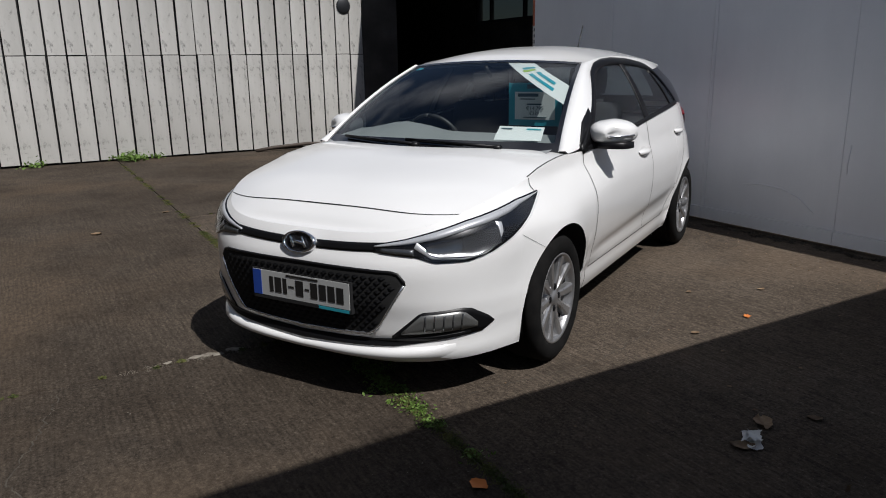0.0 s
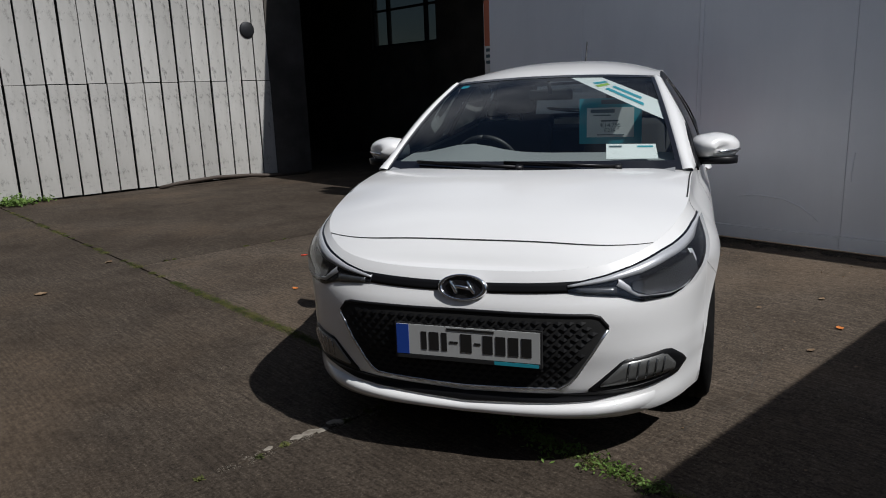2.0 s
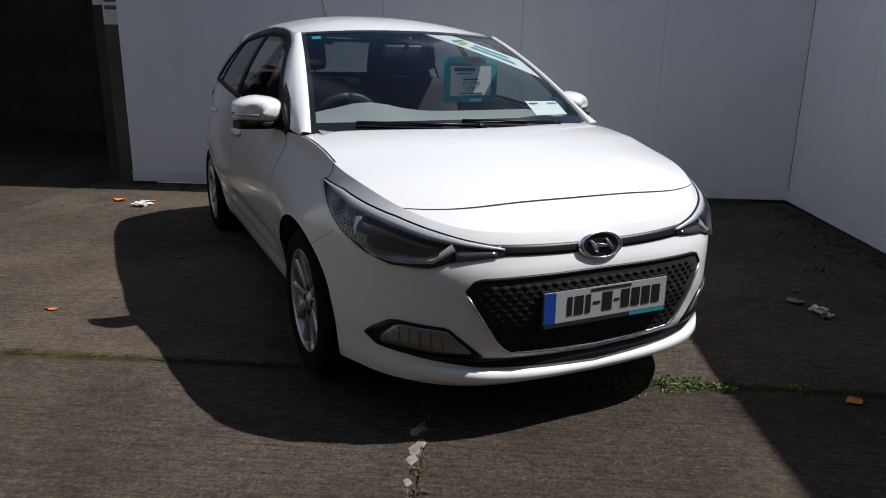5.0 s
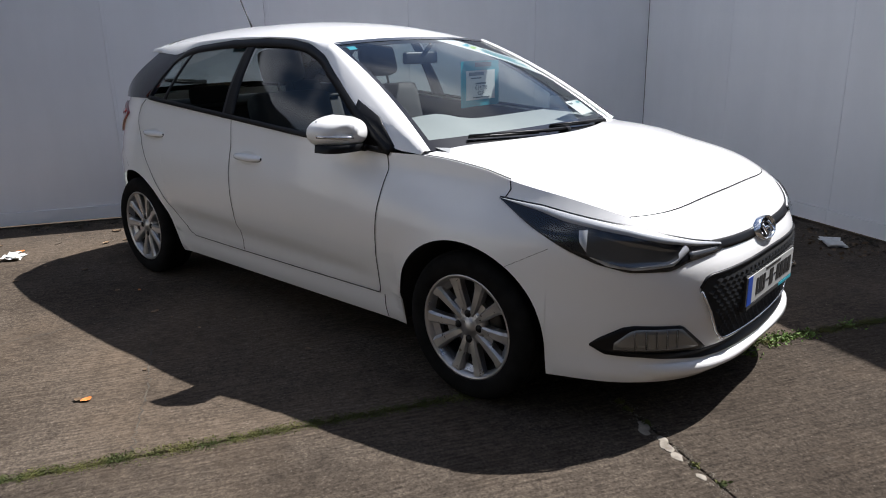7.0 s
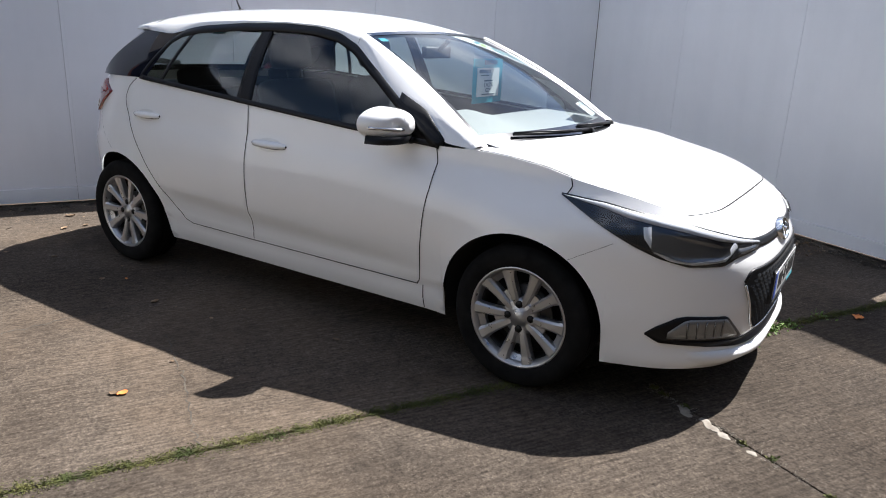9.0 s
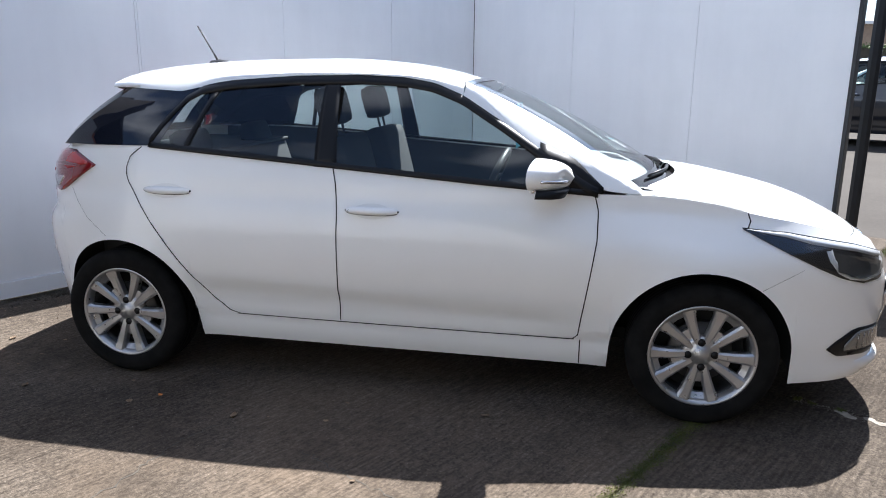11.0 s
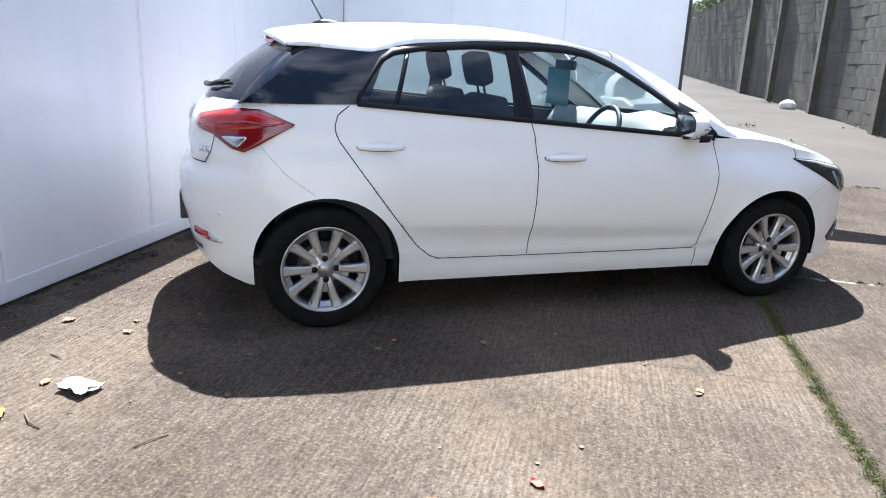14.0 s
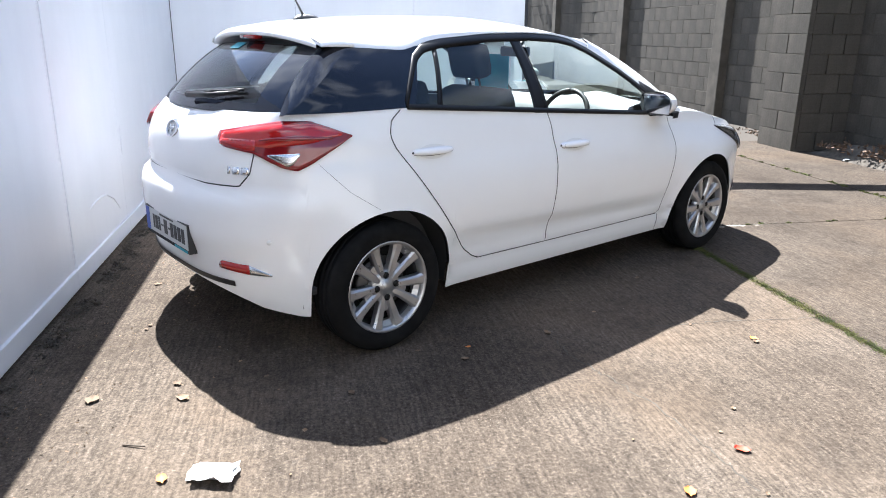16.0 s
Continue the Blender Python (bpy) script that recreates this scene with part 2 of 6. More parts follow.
def shell(s, z, off=0.0):
    """A point of the lower body at arc length s and height z, off metres outward."""
    x, y, nx, ny = plan_at(s)
    f, r = max(nx, 0) ** 2, max(-nx, 0) ** 2
    side_in = curve(z, SIDE_IN)
    # scalloped lower doors
    if -1.0 < x < 0.85:
        k = (line(x, [(-1.0, 0.5), (0.75, 0.43), (0.85, 0.34)]) - z) / 0.035
        side_in += 0.012 * min(max(k, 0), 1) * line(x, [(-1.0, 0.0), (-0.8, 1.0), (0.6, 1.0), (0.85, 0.0)]) * line(z, [(0.325, 0.0), (0.37, 1.0)])
    if z < 0.58:
        tuck = line(x, [(-1.75, 0.4), (-1.6, 0.5), (-1.2, 1.0), (1.2, 1.0), (1.6, 0.3)])
        side_in *= 1 + (tuck - 1) * min((0.58 - z) / 0.16, 1)
    # the wings roll in towards the bonnet, the bumper corners tuck in under the lamps
    roll = min(max((z - 0.66) / 0.2, 0), 1) * min(max((x - 0.3) / 0.95, 0), 1)
    d = f * curve(z, FRONT_IN) + r * curve(z, REAR_IN) + ny * ny * (side_in + 0.07 * roll * roll * (3 - 2 * roll)) - off
    # wheel arch flare
    if ny * ny > 0.3:
        for wx in (WHEEL_X, -WHEEL_X):
            q = math.hypot(x - wx, z - WHEEL_Z) - ARCH_R
            if -0.05 < q < 0.13:
                d -= 0.012 * (1 - max(q, 0) / 0.13) ** 2 * min((ny * ny - 0.3) / 0.4, 1)
    return Vector((x - nx * d, y - ny * d, z))


def s_front(y):
    k = [i for i, p in enumerate(PLAN) if p[0] > 0.9]
    return math.copysign(float(np.interp(abs(y), [PLAN[i][1] for i in k], [ARC[i] for i in k])), y)


def s_rear(y):
    k = [i for i, p in enumerate(PLAN) if p[0] < -0.85][::-1]
    return math.copysign(float(np.interp(abs(y), [PLAN[i][1] for i in k], [ARC[i] for i in k])), y)


def s_side(x, side=1):
    return side * float(np.interp(-x, [-p[0] for p in PLAN], ARC))


SHOULDER = [(-1.95, 1.055), (-1.55, 1.065), (-1.18, 1.066), (-0.25, 1.0), (0.6, 0.94), (0.82, 0.925), (1.02, 0.924), (1.29, 0.9), (1.45, 0.866), (1.7, 0.822), (1.92, 0.762), (2.04, 0.722), (2.11, 0.70)]


def shoulder(x):
    return curve(x, SHOULDER)


def bottom(x, ny):
    z = line(x, [(-1.96, 0.33), (-1.93, 0.31), (-1.8, 0.235), (-1.66, 0.2), (-0.9, 0.2), (0.9, 0.2), (1.6, 0.195), (2.0, 0.185), (2.11, 0.185)])
    for wx in (WHEEL_X, -WHEEL_X):
        if abs(x - wx) < ARCH_R * 0.9999 and abs(ny) > 0.2:
            z = max(z, WHEEL_Z + math.sqrt(ARCH_R ** 2 - (x - wx) ** 2))
    return z


def columns():
    """Arc lengths of the shell's columns: fine round the wheel arches."""
    cs = [s_side(x) for x in np.linspace(0.85, -0.86, 36)]
    cs += [ARC[i] for i, p in enumerate(PLAN) if p[0] > WHEEL_X + ARCH_R + 0.02 or p[0] < -WHEEL_X - ARCH_R - 0.02]
    for wx in (WHEEL_X, -WHEEL_X):
        cs += [s_side(wx + ARCH_R * math.cos(a)) for a in np.linspace(0.06, math.pi - 0.06, 33)]
        cs += [s_side(wx + q * (ARCH_R + 0.005)) for q in (1, -1)]
    return sorted(set(cs))


COLS = columns()
BODY_Z = [k / 30 for k in range(31)]


def zone_mesh(bm, s0, s1, z_of=None):
    """The shell between two arc lengths of one side, from its lower edge to the shoulder."""
    cs = [c for c in COLS if s0 < c < s1]
    cs = [s0] + cs + [s1]
    for side in (1, -1):
        rows = []
        for c in cs:
            x, y, nx, ny = plan_at(c)
            z0, z1 = bottom(x, ny), shoulder(x)
            rows.append([shell(side * c, z0 + (z1 - z0) * k) for k in BODY_Z])
        grid(bm, rows)
    return bm


def patch(bm, lo, hi, surf, n=24, rows=6, a=0.0, b=1.0, off=0.0, edge=0.0):
    """A skin between two boundary curves lo(t), hi(t) in a surface's own coordinates, laid off metres outward, with its rim turned in by edge."""
    g = []
    for i in range(n + 1):
        t = a + (b - a) * i / n
        p, q = lo(t), hi(t)
        g.append([surf(p[0] + (q[0] - p[0]) * k / rows, p[1] + (q[1] - p[1]) * k / rows, off) for k in range(rows + 1)])
    if edge:
        low = []
        for i in range(n + 1):
            t = a + (b - a) * i / n
            p, q = lo(t), hi(t)
            low.append((surf(p[0], p[1], off - edge), surf(q[0], q[1], off - edge)))
        g = [[low[i][0]] + g[i] + [low[i][1]] for i in range(n + 1)]
        first = [surf(*(lambda p, q, k: (p[0] + (q[0] - p[0]) * k, p[1] + (q[1] - p[1]) * k))(lo(a), hi(a), max(0, min(1, (j - 1) / rows))), off - edge) for j in range(rows + 3)]
        last = [surf(*(lambda p, q, k: (p[0] + (q[0] - p[0]) * k, p[1] + (q[1] - p[1]) * k))(lo(b), hi(b), max(0, min(1, (j - 1) / rows))), off - edge) for j in range(rows + 3)]
        g = [first] + g + [last]
    grid(bm, g)
    return bm


def poly_line(pts):
    """A curve t in 0..1 through points by chord length."""
    d = [0.0]
    for p, q in zip(pts, pts[1:]):
        d.append(d[-1] + math.hypot(q[0] - p[0], q[1] - p[1]))
    return lambda t: (float(np.interp(t * d[-1], d, [p[0] for p in pts])), float(np.interp(t * d[-1], d, [p[1] for p in pts])))


def ribbon(bm, pts, surf, width=0.005, off=0.0015, n=40):
    """A thin strip on a surface along points in its coordinates."""
    f = poly_line(pts)
    row = []
    for i in range(n + 1):
        t = i / n
        p, q = f(max(t - 0.01, 0)), f(min(t + 0.01, 1))
        c = f(t)
        dx, dy = q[0] - p[0], q[1] - p[1]
        l = math.hypot(dx, dy) or 1
        w = width / 2
        row.append([surf(c[0] - dy / l * w, c[1] + dx / l * w, off), surf(c[0] + dy / l * w, c[1] - dx / l * w, off)])
    grid(bm, row)
    return bm


# upper body: side glass surface in (x, z)
RAIL_Z = [(-1.62, 1.315), (-1.3, 1.352), (-1.0, 1.372), (-0.5, 1.388), (0.0, 1.378), (0.2, 1.355), (0.28, 1.345), (0.4, 1.285), (0.6, 1.165), (0.8, 1.07), (1.0, 0.94)]
RAIL_LOW = [(-1.5, 1.312), (-1.36, 1.316), (-1.04, 1.30), (-0.97, 1.315), (-0.88, 1.338), (-0.8, 1.35), (-0.5, 1.373), (-0.2, 1.379), (0.0, 1.37), (0.13, 1.349), (0.26, 1.299), (0.45, 1.189), (0.65, 1.062), (0.80, 0.965), (0.88, 0.935), (1.0, 0.926)]
RAIL_Y = [(-1.7, 0.505), (-1.3, 0.538), (-0.8, 0.556), (-0.2, 0.562), (0.25, 0.556), (0.6, 0.645), (0.96, 0.735)]
ROOF_Z = [(-1.56, 1.375), (-1.24, 1.43), (-0.8, 1.458), (-0.4, 1.464), (-0.1, 1.445), (0.1, 1.412), (0.24, 1.372), (0.28, 1.36)]


def upper(x, z, off=0.0, side=1):
    """A point of the side of the cabin at length x and height z."""
    z0, z1 = shoulder(x), max(1.345, curve(x, RAIL_Z))
    y0 = abs(shell(s_side(x), z0).y)
    y1 = curve(x, [(-1.7, 0.505), (-1.3, 0.538), (-0.8, 0.556), (-0.2, 0.562), (0.3, 0.556), (0.96, 0.56)])
    k = (z - z0) / (z1 - z0)
    y = y0 + (y1 - y0) * k + 0.022 * 4 * k * (1 - k) * (1 if 0 < k < 1 else 0)
    return Vector((x, side * (y + off), z + off * 0.4))


def roof_row(x, n=16, drop=0.0):
    """A row of the roof across the car."""
    zr, yr, zc = curve(x, RAIL_Z), curve(x, RAIL_Y), curve(x, ROOF_Z)
    row = []
    for k in range(-n, n + 1):
        u = k / n
        row.append(Vector((x, yr * u, zr + (zc - zr) * (1 - abs(u) ** 2.6) - drop)))
    return row


def screen_point(u, v, off=0.0):
    """The windscreen: u across (-1..1), v from the cowl (0) to the roof (1)."""
    yb, yt = 0.72, 0.553
    xb = 1.17 - 0.17 * abs(u) ** 2.0
    xt = 0.27 - 0.02 * abs(u) ** 2
    zb = 0.945 - 0.012 * u * u
    zt = 1.372 - 0.022 * abs(u) ** 2.2
    y = (yb + (yt - yb) * v) * u
    bow = 0.035 * 4 * v * (1 - v)
    return Vector((xb + (xt - xb) * v + bow * 0.5 + off * 0.55, y, zb + (zt - zb) * v + bow * 0.75 + off * 0.83))


def rear_point(u, v, off=0.0):
    """The rear window: u across, v from the tailgate (0) to the spoiler (1)."""
    yb, yt = 0.60, 0.50
    xb = -1.80 + 0.15 * abs(u) ** 2.4
    xt = -1.42 + 0.06 * abs(u) ** 2.4
    bow = 0.02 * 4 * v * (1 - v)
    return Vector((xb + (xt - xb) * v - bow - off * 0.75, (yb + (yt - yb) * v) * u, 1.045 + (1.345 - 1.045) * v + bow - 0.015 * u * u * v + off * 0.65))


def bonnet_point(x, u, off=0.0):
    """The bonnet at length x, u across (-1..1)."""
    return bonnet_arc(s_side(min(x, 2.0999)), u, off)


def bonnet_arc(s, u, off=0.0):
    x = plan_at(s)[0]
    e = shell(s, shoulder(x))
    zc = curve(e.x, [(0.80, 0.965), (1.05, 0.962), (1.15, 0.958), (1.3, 0.945), (1.4, 0.932), (1.5, 0.913), (1.7, 0.869), (1.82, 0.832), (1.91, 0.792), (1.97, 0.748), (2.02, 0.703), (2.04, 0.70)])
    ze = shoulder(x)
    return Vector((e.x, e.y * u, ze + max(zc - ze, 0) * (1 - abs(u) ** 3.0) + off))


# ---- car: parts ----
def build_wheel(parent, at, outward, name="wheel"):
    """An eight-spoke alloy wheel; outward is 1 on the left side."""
    m = at @ Matrix.Diagonal((1, outward, 1, 1))
    R, r = 0.297, 0.203
    tyre_bm = bmesh.new()
    prof = [(r - 0.004, 0.06), (r + 0.002, 0.082), (r + 0.02, 0.09), (0.245, 0.097), (0.272, 0.092), (0.287, 0.08), (R, 0.062), (R, 0.04), (0.29, 0.037), (R, 0.033), (R, 0.008), (0.29, 0.004), (R, 0.0), (R, -0.028), (0.29, -0.032), (R, -0.036), (R, -0.06), (0.285, -0.085), (0.25, -0.095), (r, -0.09)]
    lathe(tyre_bm, prof, 64, m)
    wheel = part(name, tyre_bm, TYRE, parent, "black rubber tyre on a silver alloy rim")
    rim = bmesh.new()
    lathe(rim, [(r - 0.016, 0.045), (r - 0.012, 0.07), (r + 0.001, 0.086), (r + 0.008, 0.086), (r + 0.01, 0.08), (r - 0.004, 0.06)], 64, m)
    part("rim", rim, ALLOY, wheel)
    # barrel is black, not alloy: its colour carries the shade between the spokes
    barrel = bmesh.new()
    lathe(barrel, [(r - 0.03, -0.09), (r - 0.022, 0.02), (r - 0.015, 0.046), (r - 0.006, 0.046), (r - 0.012, -0.09)], 64, m)
    part("rim_barrel", barrel, BLACK_PLASTIC, wheel, "inner barrel coloured black for the shade behind the spokes")
    sp = bmesh.new()
    for k in range(10):
        # spokes stand in five splayed pairs
        mid = radians(-90) + (k // 2) * math.tau / 5
        turn = 1 if k % 2 else -1
        rows = []
        for q, ang, w, y, th in ((0.045, 19, 0.015, 0.064, 0.03), (0.08, 16.5, 0.0175, 0.069, 0.036), (0.12, 16, 0.0205, 0.072, 0.036), (0.165, 16.5, 0.0235, 0.075, 0.034), (r - 0.006, 17, 0.031, 0.08, 0.03)):
            aa = mid + turn * radians(ang)
            c, s = math.cos(aa), math.sin(aa)
            pts = [(-w, y - th), (-w * 0.95, y - 0.008), (-w * 0.55, y), (w * 0.55, y), (w * 0.95, y - 0.008), (w, y - th)]
            rows.append([m @ Vector((q * c - p * s, yy, q * s + p * c)) for p, yy in pts])
        grid(sp, rows)
    # recessed webs: between the spokes of a pair near the hub, and a shelf at the rim
    for k in range(5):
        mid = radians(-90) + k * math.tau / 5
        for q0, q1, y0, y1, half in ((0.05, 0.118, 0.058, 0.056, 15), (r - 0.035, r - 0.008, 0.048, 0.066, 13)):
            rows = []
            for q, y in ((q0, y0 - 0.02), (q0, y0), (q1, y1), (q1, y1 - 0.02)):
                rows.append([m @ Vector((q * math.cos(mid + radians(h)), y, q * math.sin(mid + radians(h)))) for h in (-half, 0, half)])
            grid(sp, rows)
    part("spokes", sp, ALLOY, wheel, smooth=False)
    hub = bmesh.new()
    lathe(hub, [(0.0, 0.07), (0.026, 0.07), (0.031, 0.068), (0.033, 0.064), (0.06, 0.063), (0.074, 0.06), (0.078, 0.03)], 32, m)
    hub_ob = part("hub", hub, ALLOY, wheel)
    badge = bmesh.new()
    lathe(badge, [(0.0, 0.0735), (0.023, 0.073), (0.027, 0.069)], 24, m)
    part("hub_cap", badge, ALLOY, wheel)
    for k in range(4):
        a = k * math.tau / 4 + 0.05
        nut = bmesh.new()
        lathe(nut, [(0.0, 0.07), (0.010, 0.07), (0.0125, 0.0665), (0.0155, 0.067), (0.016, 0.055)], 10, m @ Matrix.Translation((0.052 * math.cos(a), 0, 0.052 * math.sin(a))))
        part("wheel_nut", nut, BLACK_TRIM, wheel)
    disc = bmesh.new()
    lathe(disc, [(0.03, 0.02), (0.125, 0.02), (0.128, 0.0), (0.03, 0.0)], 40, m)
    part("brake_disc", disc, STEEL_DARK, wheel)
    back = bmesh.new()
    lathe(back, [(0.0, -0.03), (r - 0.02, -0.03)], 32, m)
    part("brake_shield", back, GAP, wheel)
    return wheel


def mirror_u(pts):
    return [(-a, b) for a, b in pts]


def side_pair(fn):
    for side in (1, -1):
        fn(side)


def build_car(paint=None, detail=True, label="white five-door hatchback car parked on concrete", glass=None):
    paint, glass = paint or PAINT, glass or GLASS
    car = thing("car", label, "car")
    body = part("body", zone_mesh(bmesh.new(), 0.0, ARC_END), paint, car)
    # bonnet
    bm = bmesh.new()
    rows = []
    for k in range(61):
        rows.append([bonnet_arc(s_side(1.215 - 0.27 * (u / 20) ** 2) * k / 60, u / 20) for u in range(-20, 21)])
    grid(bm, rows)
    bonnet = part("bonnet", bm, paint, car)
    # roof with spoiler
    bm = bmesh.new()
    grid(bm, [roof_row(x) for x in np.linspace(0.27, -1.42, 40)])
    roof = part("roof", bm, paint, car)
    bm = bmesh.new()
    rows = []
    for x, dz in ((-1.34, 0.002), (-1.41, 0.004), (-1.465, 0.001), (-1.492, -0.01), (-1.495, -0.026), (-1.45, -0.04), (-1.35, -0.058)):
        row = []
        for k in range(-14, 15):
            u = k / 14
            yr = 0.528
            z = 1.412 + (x + 1.35) * 0.17
            row.append(Vector((x + 0.07 * abs(u) ** 3, yr * u, z - 0.052 * abs(u) ** 2.6 + dz)))
        rows.append(row)
    grid(bm, rows)
    for side in (1, -1):
        # cheeks that close the spoiler's ends against the black quarter panels
        k = 0 if side < 0 else -1
        edge = [r[k] for r in rows[:4]]
        low = [upper(p.x, 1.313, 0.006, side) for p in edge]
        grid(bm, [[p, (p + q) / 2 + Vector((0, side * 0.008, 0)), q, q + Vector((0.0, -side * 0.03, 0.004))] for p, q in zip(edge, low)])
    spoiler = part("spoiler", bm, paint, roof)
    bm = bmesh.new()
    box(bm, (-1.486, -0.075, 1.341), (-1.44, 0.075, 1.364), bevel=0.008)
    part("brake_light", bm, RED, spoiler, "red high-level brake light")
    # dark lining under the roof
    bm = bmesh.new()
    grid(bm, [roof_row(x, 8, 0.03) for x in np.linspace(0.24, -1.40, 14)])
    part("headliner", bm, DASH, roof)
    # pillars and frames, black along the windows and white along the screen
    def cabin(side):
        f = lambda x, z, off=0.0: upper(x, z, off, side)
        bm = bmesh.new()
        patch(bm, poly_line([(-1.64, 1.056), (-1.47, 1.19), (-1.30, 1.318)]), poly_line([(-1.085, 1.066), (-1.0, 1.235), (-0.93, 1.318)]), f, 16, 12, off=0.002)
        quarter = part("quarter_panel", bm, GLASS_DARK, body, "glossy black rear quarter panel")
        # roof rail in body colour
        bm = bmesh.new()
        rows = []
        for x in np.linspace(-1.42, 0.26, 44):
            zr, yr = curve(x, RAIL_Z), curve(x, RAIL_Y)
            zt = line(x, RAIL_LOW)
            p = upper(x, zt, 0.003, side)
            q = Vector((x, side * yr, zr))
            mid = (p + q) / 2 + Vector((0, side * 0.008, 0.006))
            rows.append([p, mid, q])
        grid(bm, rows)
        # front pillar, from the rail down to the cowl
        rows = []
        for k in range(25):
            t = k / 24
            a = screen_point(side * 0.985, 1 - t, 0.0)
            x = 0.26 + (0.995 - 0.26) * t
            z = line(x, RAIL_LOW)
            b = upper(x, z, 0.004, side)
            c = a + Vector((0.012, side * 0.012, 0.006))
            rows.append([a, c, (c + b) / 2 + Vector((0.008, side * 0.01, 0.008)), b])
        grid(bm, rows)
        part("pillar", bm, paint, body)
        # black window surround
        bm = bmesh.new()
        xs = [(x, line(x, DLO_BOT)) for x in np.linspace(-1.13, 0.84, 60)]
        for strip_lo, strip_hi in (((lambda x: line(x, DLO_BOT) - 0.012), (lambda x: line(x, DLO_BOT) + 0.01)), ((lambda x: line(x, DLO_TOP) - 0.014), (lambda x: max(line(x, RAIL_LOW), line(x, DLO_TOP) + 0.02) if x > -0.95 else line(x, DLO_TOP) + 0.02))):
            patch(bm, lambda t: (-1.13 + 1.97 * t, strip_lo(-1.13 + 1.97 * t)), lambda t: (-1.13 + 1.97 * t, strip_hi(-1.13 + 1.97 * t)), f, 60, 2, off=0.006, edge=0.006)
        part("window_frame", bm, BLACK_TRIM, body, "black window surround")
        for lo_x, hi_x, w in ((-0.335, -0.345, 0.12),):
            bm = bmesh.new()
            patch(bm, poly_line([(-0.348, 1.0), (-0.352, 1.36)]), poly_line([(-0.245, 0.995), (-0.285, 1.36)]), f, 10, 4, off=0.004, edge=0.006)
            part("door_pillar", bm, BLACK_TRIM, body)
        bm = bmesh.new()
        patch(bm, poly_line([(-0.965, 1.05), (-0.875, 1.30)]), poly_line([(-0.94, 1.05), (-0.85, 1.305)]), f, 8, 1, off=0.004, edge=0.006)
        part("window_bar", bm, BLACK_TRIM, body)
        # mirror corner
        bm = bmesh.new()
        patch(bm, poly_line([(0.60, 0.945), (0.86, 0.925)]), poly_line([(0.60, 1.12), (0.74, 1.06), (0.86, 0.95)]), f, 8, 3, off=0.005, edge=0.006)
        part("mirror_corner", bm, BLACK_TRIM, body)
        # panes
        for a, b, nm in ((-1.12, -0.34, "rear_side_window"), (-0.26, 0.66, "front_side_window")):
            bm = bmesh.new()
            patch(bm, lambda t: (a + (b - a) * t, line(a + (b - a) * t, DLO_BOT)), lambda t: (a + (b - a) * t, max(line(a + (b - a) * t, DLO_TOP), line(a + (b - a) * t, DLO_BOT) + 0.01)), f, 24, 6)
            g = part(nm, bm, glass, body, "clear side window")
            g.visible_shadow = False
        # outside mirror
        bm = bmesh.new()
        rows = []
        for k in range(11):
            v = k / 10
            rr = (1 - (1 - v) ** 2.4) ** (1 / 2.2)
            x = 0.745 - 0.14 * v
            row = []
            for j in range(24):
                th = j * math.tau / 24
                yy = math.copysign(abs(math.cos(th)) ** 0.85, math.cos(th)) * 0.118
                zz = math.copysign(abs(math.sin(th)) ** 0.85, math.sin(th)) * 0.07
                if yy < 0:
                    zz *= 0.92
                row.append(Vector((x - 0.02 * (yy / 0.118 + 1) ** 2 * 0.5, side * (0.855 + yy * rr), 1.0 + zz * rr * (1.0 - 0.12 * yy / 0.118))))
            rows.append(row)
        grid(bm, rows, close=True)
        mir = part("mirror", bm, paint, body, "white door mirror housing")
        bm = bmesh.new()
        box(bm, (0.592, side * 0.855 - 0.09, 0.945), (0.598, side * 0.855 + 0.085, 1.05), bevel=0.002)
        part("mirror_glass", bm, CHROME, mir)
        bm = bmesh.new()
        rows = []
        for k in range(9):
            th = math.pi * (k / 8)
            y = 0.855 - 0.11 * math.cos(th)
            rows.append([Vector((0.60 + 0.115 * math.sin(th) ** 0.6, side * y, 0.925)), Vector((0.605 + 0.125 * math.sin(th) ** 0.6, side * y, 0.957)), Vector((0.60, side * y, 0.957))])
        grid(bm, rows)
        box(bm, (0.62, min(side * 0.74, side * 0.8), 0.92), (0.72, max(side * 0.74, side * 0.8), 0.95), bevel=0.01)
        part("mirror_base", bm, BLACK_TRIM, mir)
        bm = bmesh.new()
        tube(bm, [(0.722 - 0.1 * k * k / 36, side * (0.86 + 0.018 * k), 0.985 + 0.001 * k) for k in range(7)], 0.006, 6)
        part("indicator", bm, SILVER, mir)
        # door handles
        for hx, hz in ((-0.08, 0.828), (-1.025, 0.877)):
            bm = bmesh.new()
            rows = []
            for k in range(13):
                t = k / 12
                x = hx - 0.112 + 0.224 * t
                o = 0.026 * math.sin(math.pi * t) ** 0.5 + 0.002
                h = 0.017 * (0.55 + 0.45 * math.sin(math.pi * t) ** 0.5)
                c = shell(s_side(x, side), hz)
                rows.append([c + Vector((0, side * oo, zz)) for oo, zz in ((-0.004, -h), (o, -h * 0.8), (o + 0.008, 0), (o, h * 0.8), (-0.004, h))])
            grid(bm, rows)
            handle = part("door_handle", bm, paint, body)
            # no hollow is cut: a greyer patch paints the recess's shade
            bm = bmesh.new()
            patch(bm, lambda t: (s_side(hx - 0.085 + 0.17 * t, side), hz - 0.034 * math.sin(math.pi * t) ** 0.5), lambda t: (s_side(hx - 0.085 + 0.17 * t, side), hz + 0.03 * math.sin(math.pi * t) ** 0.5), shell, 16, 3, off=0.0012)
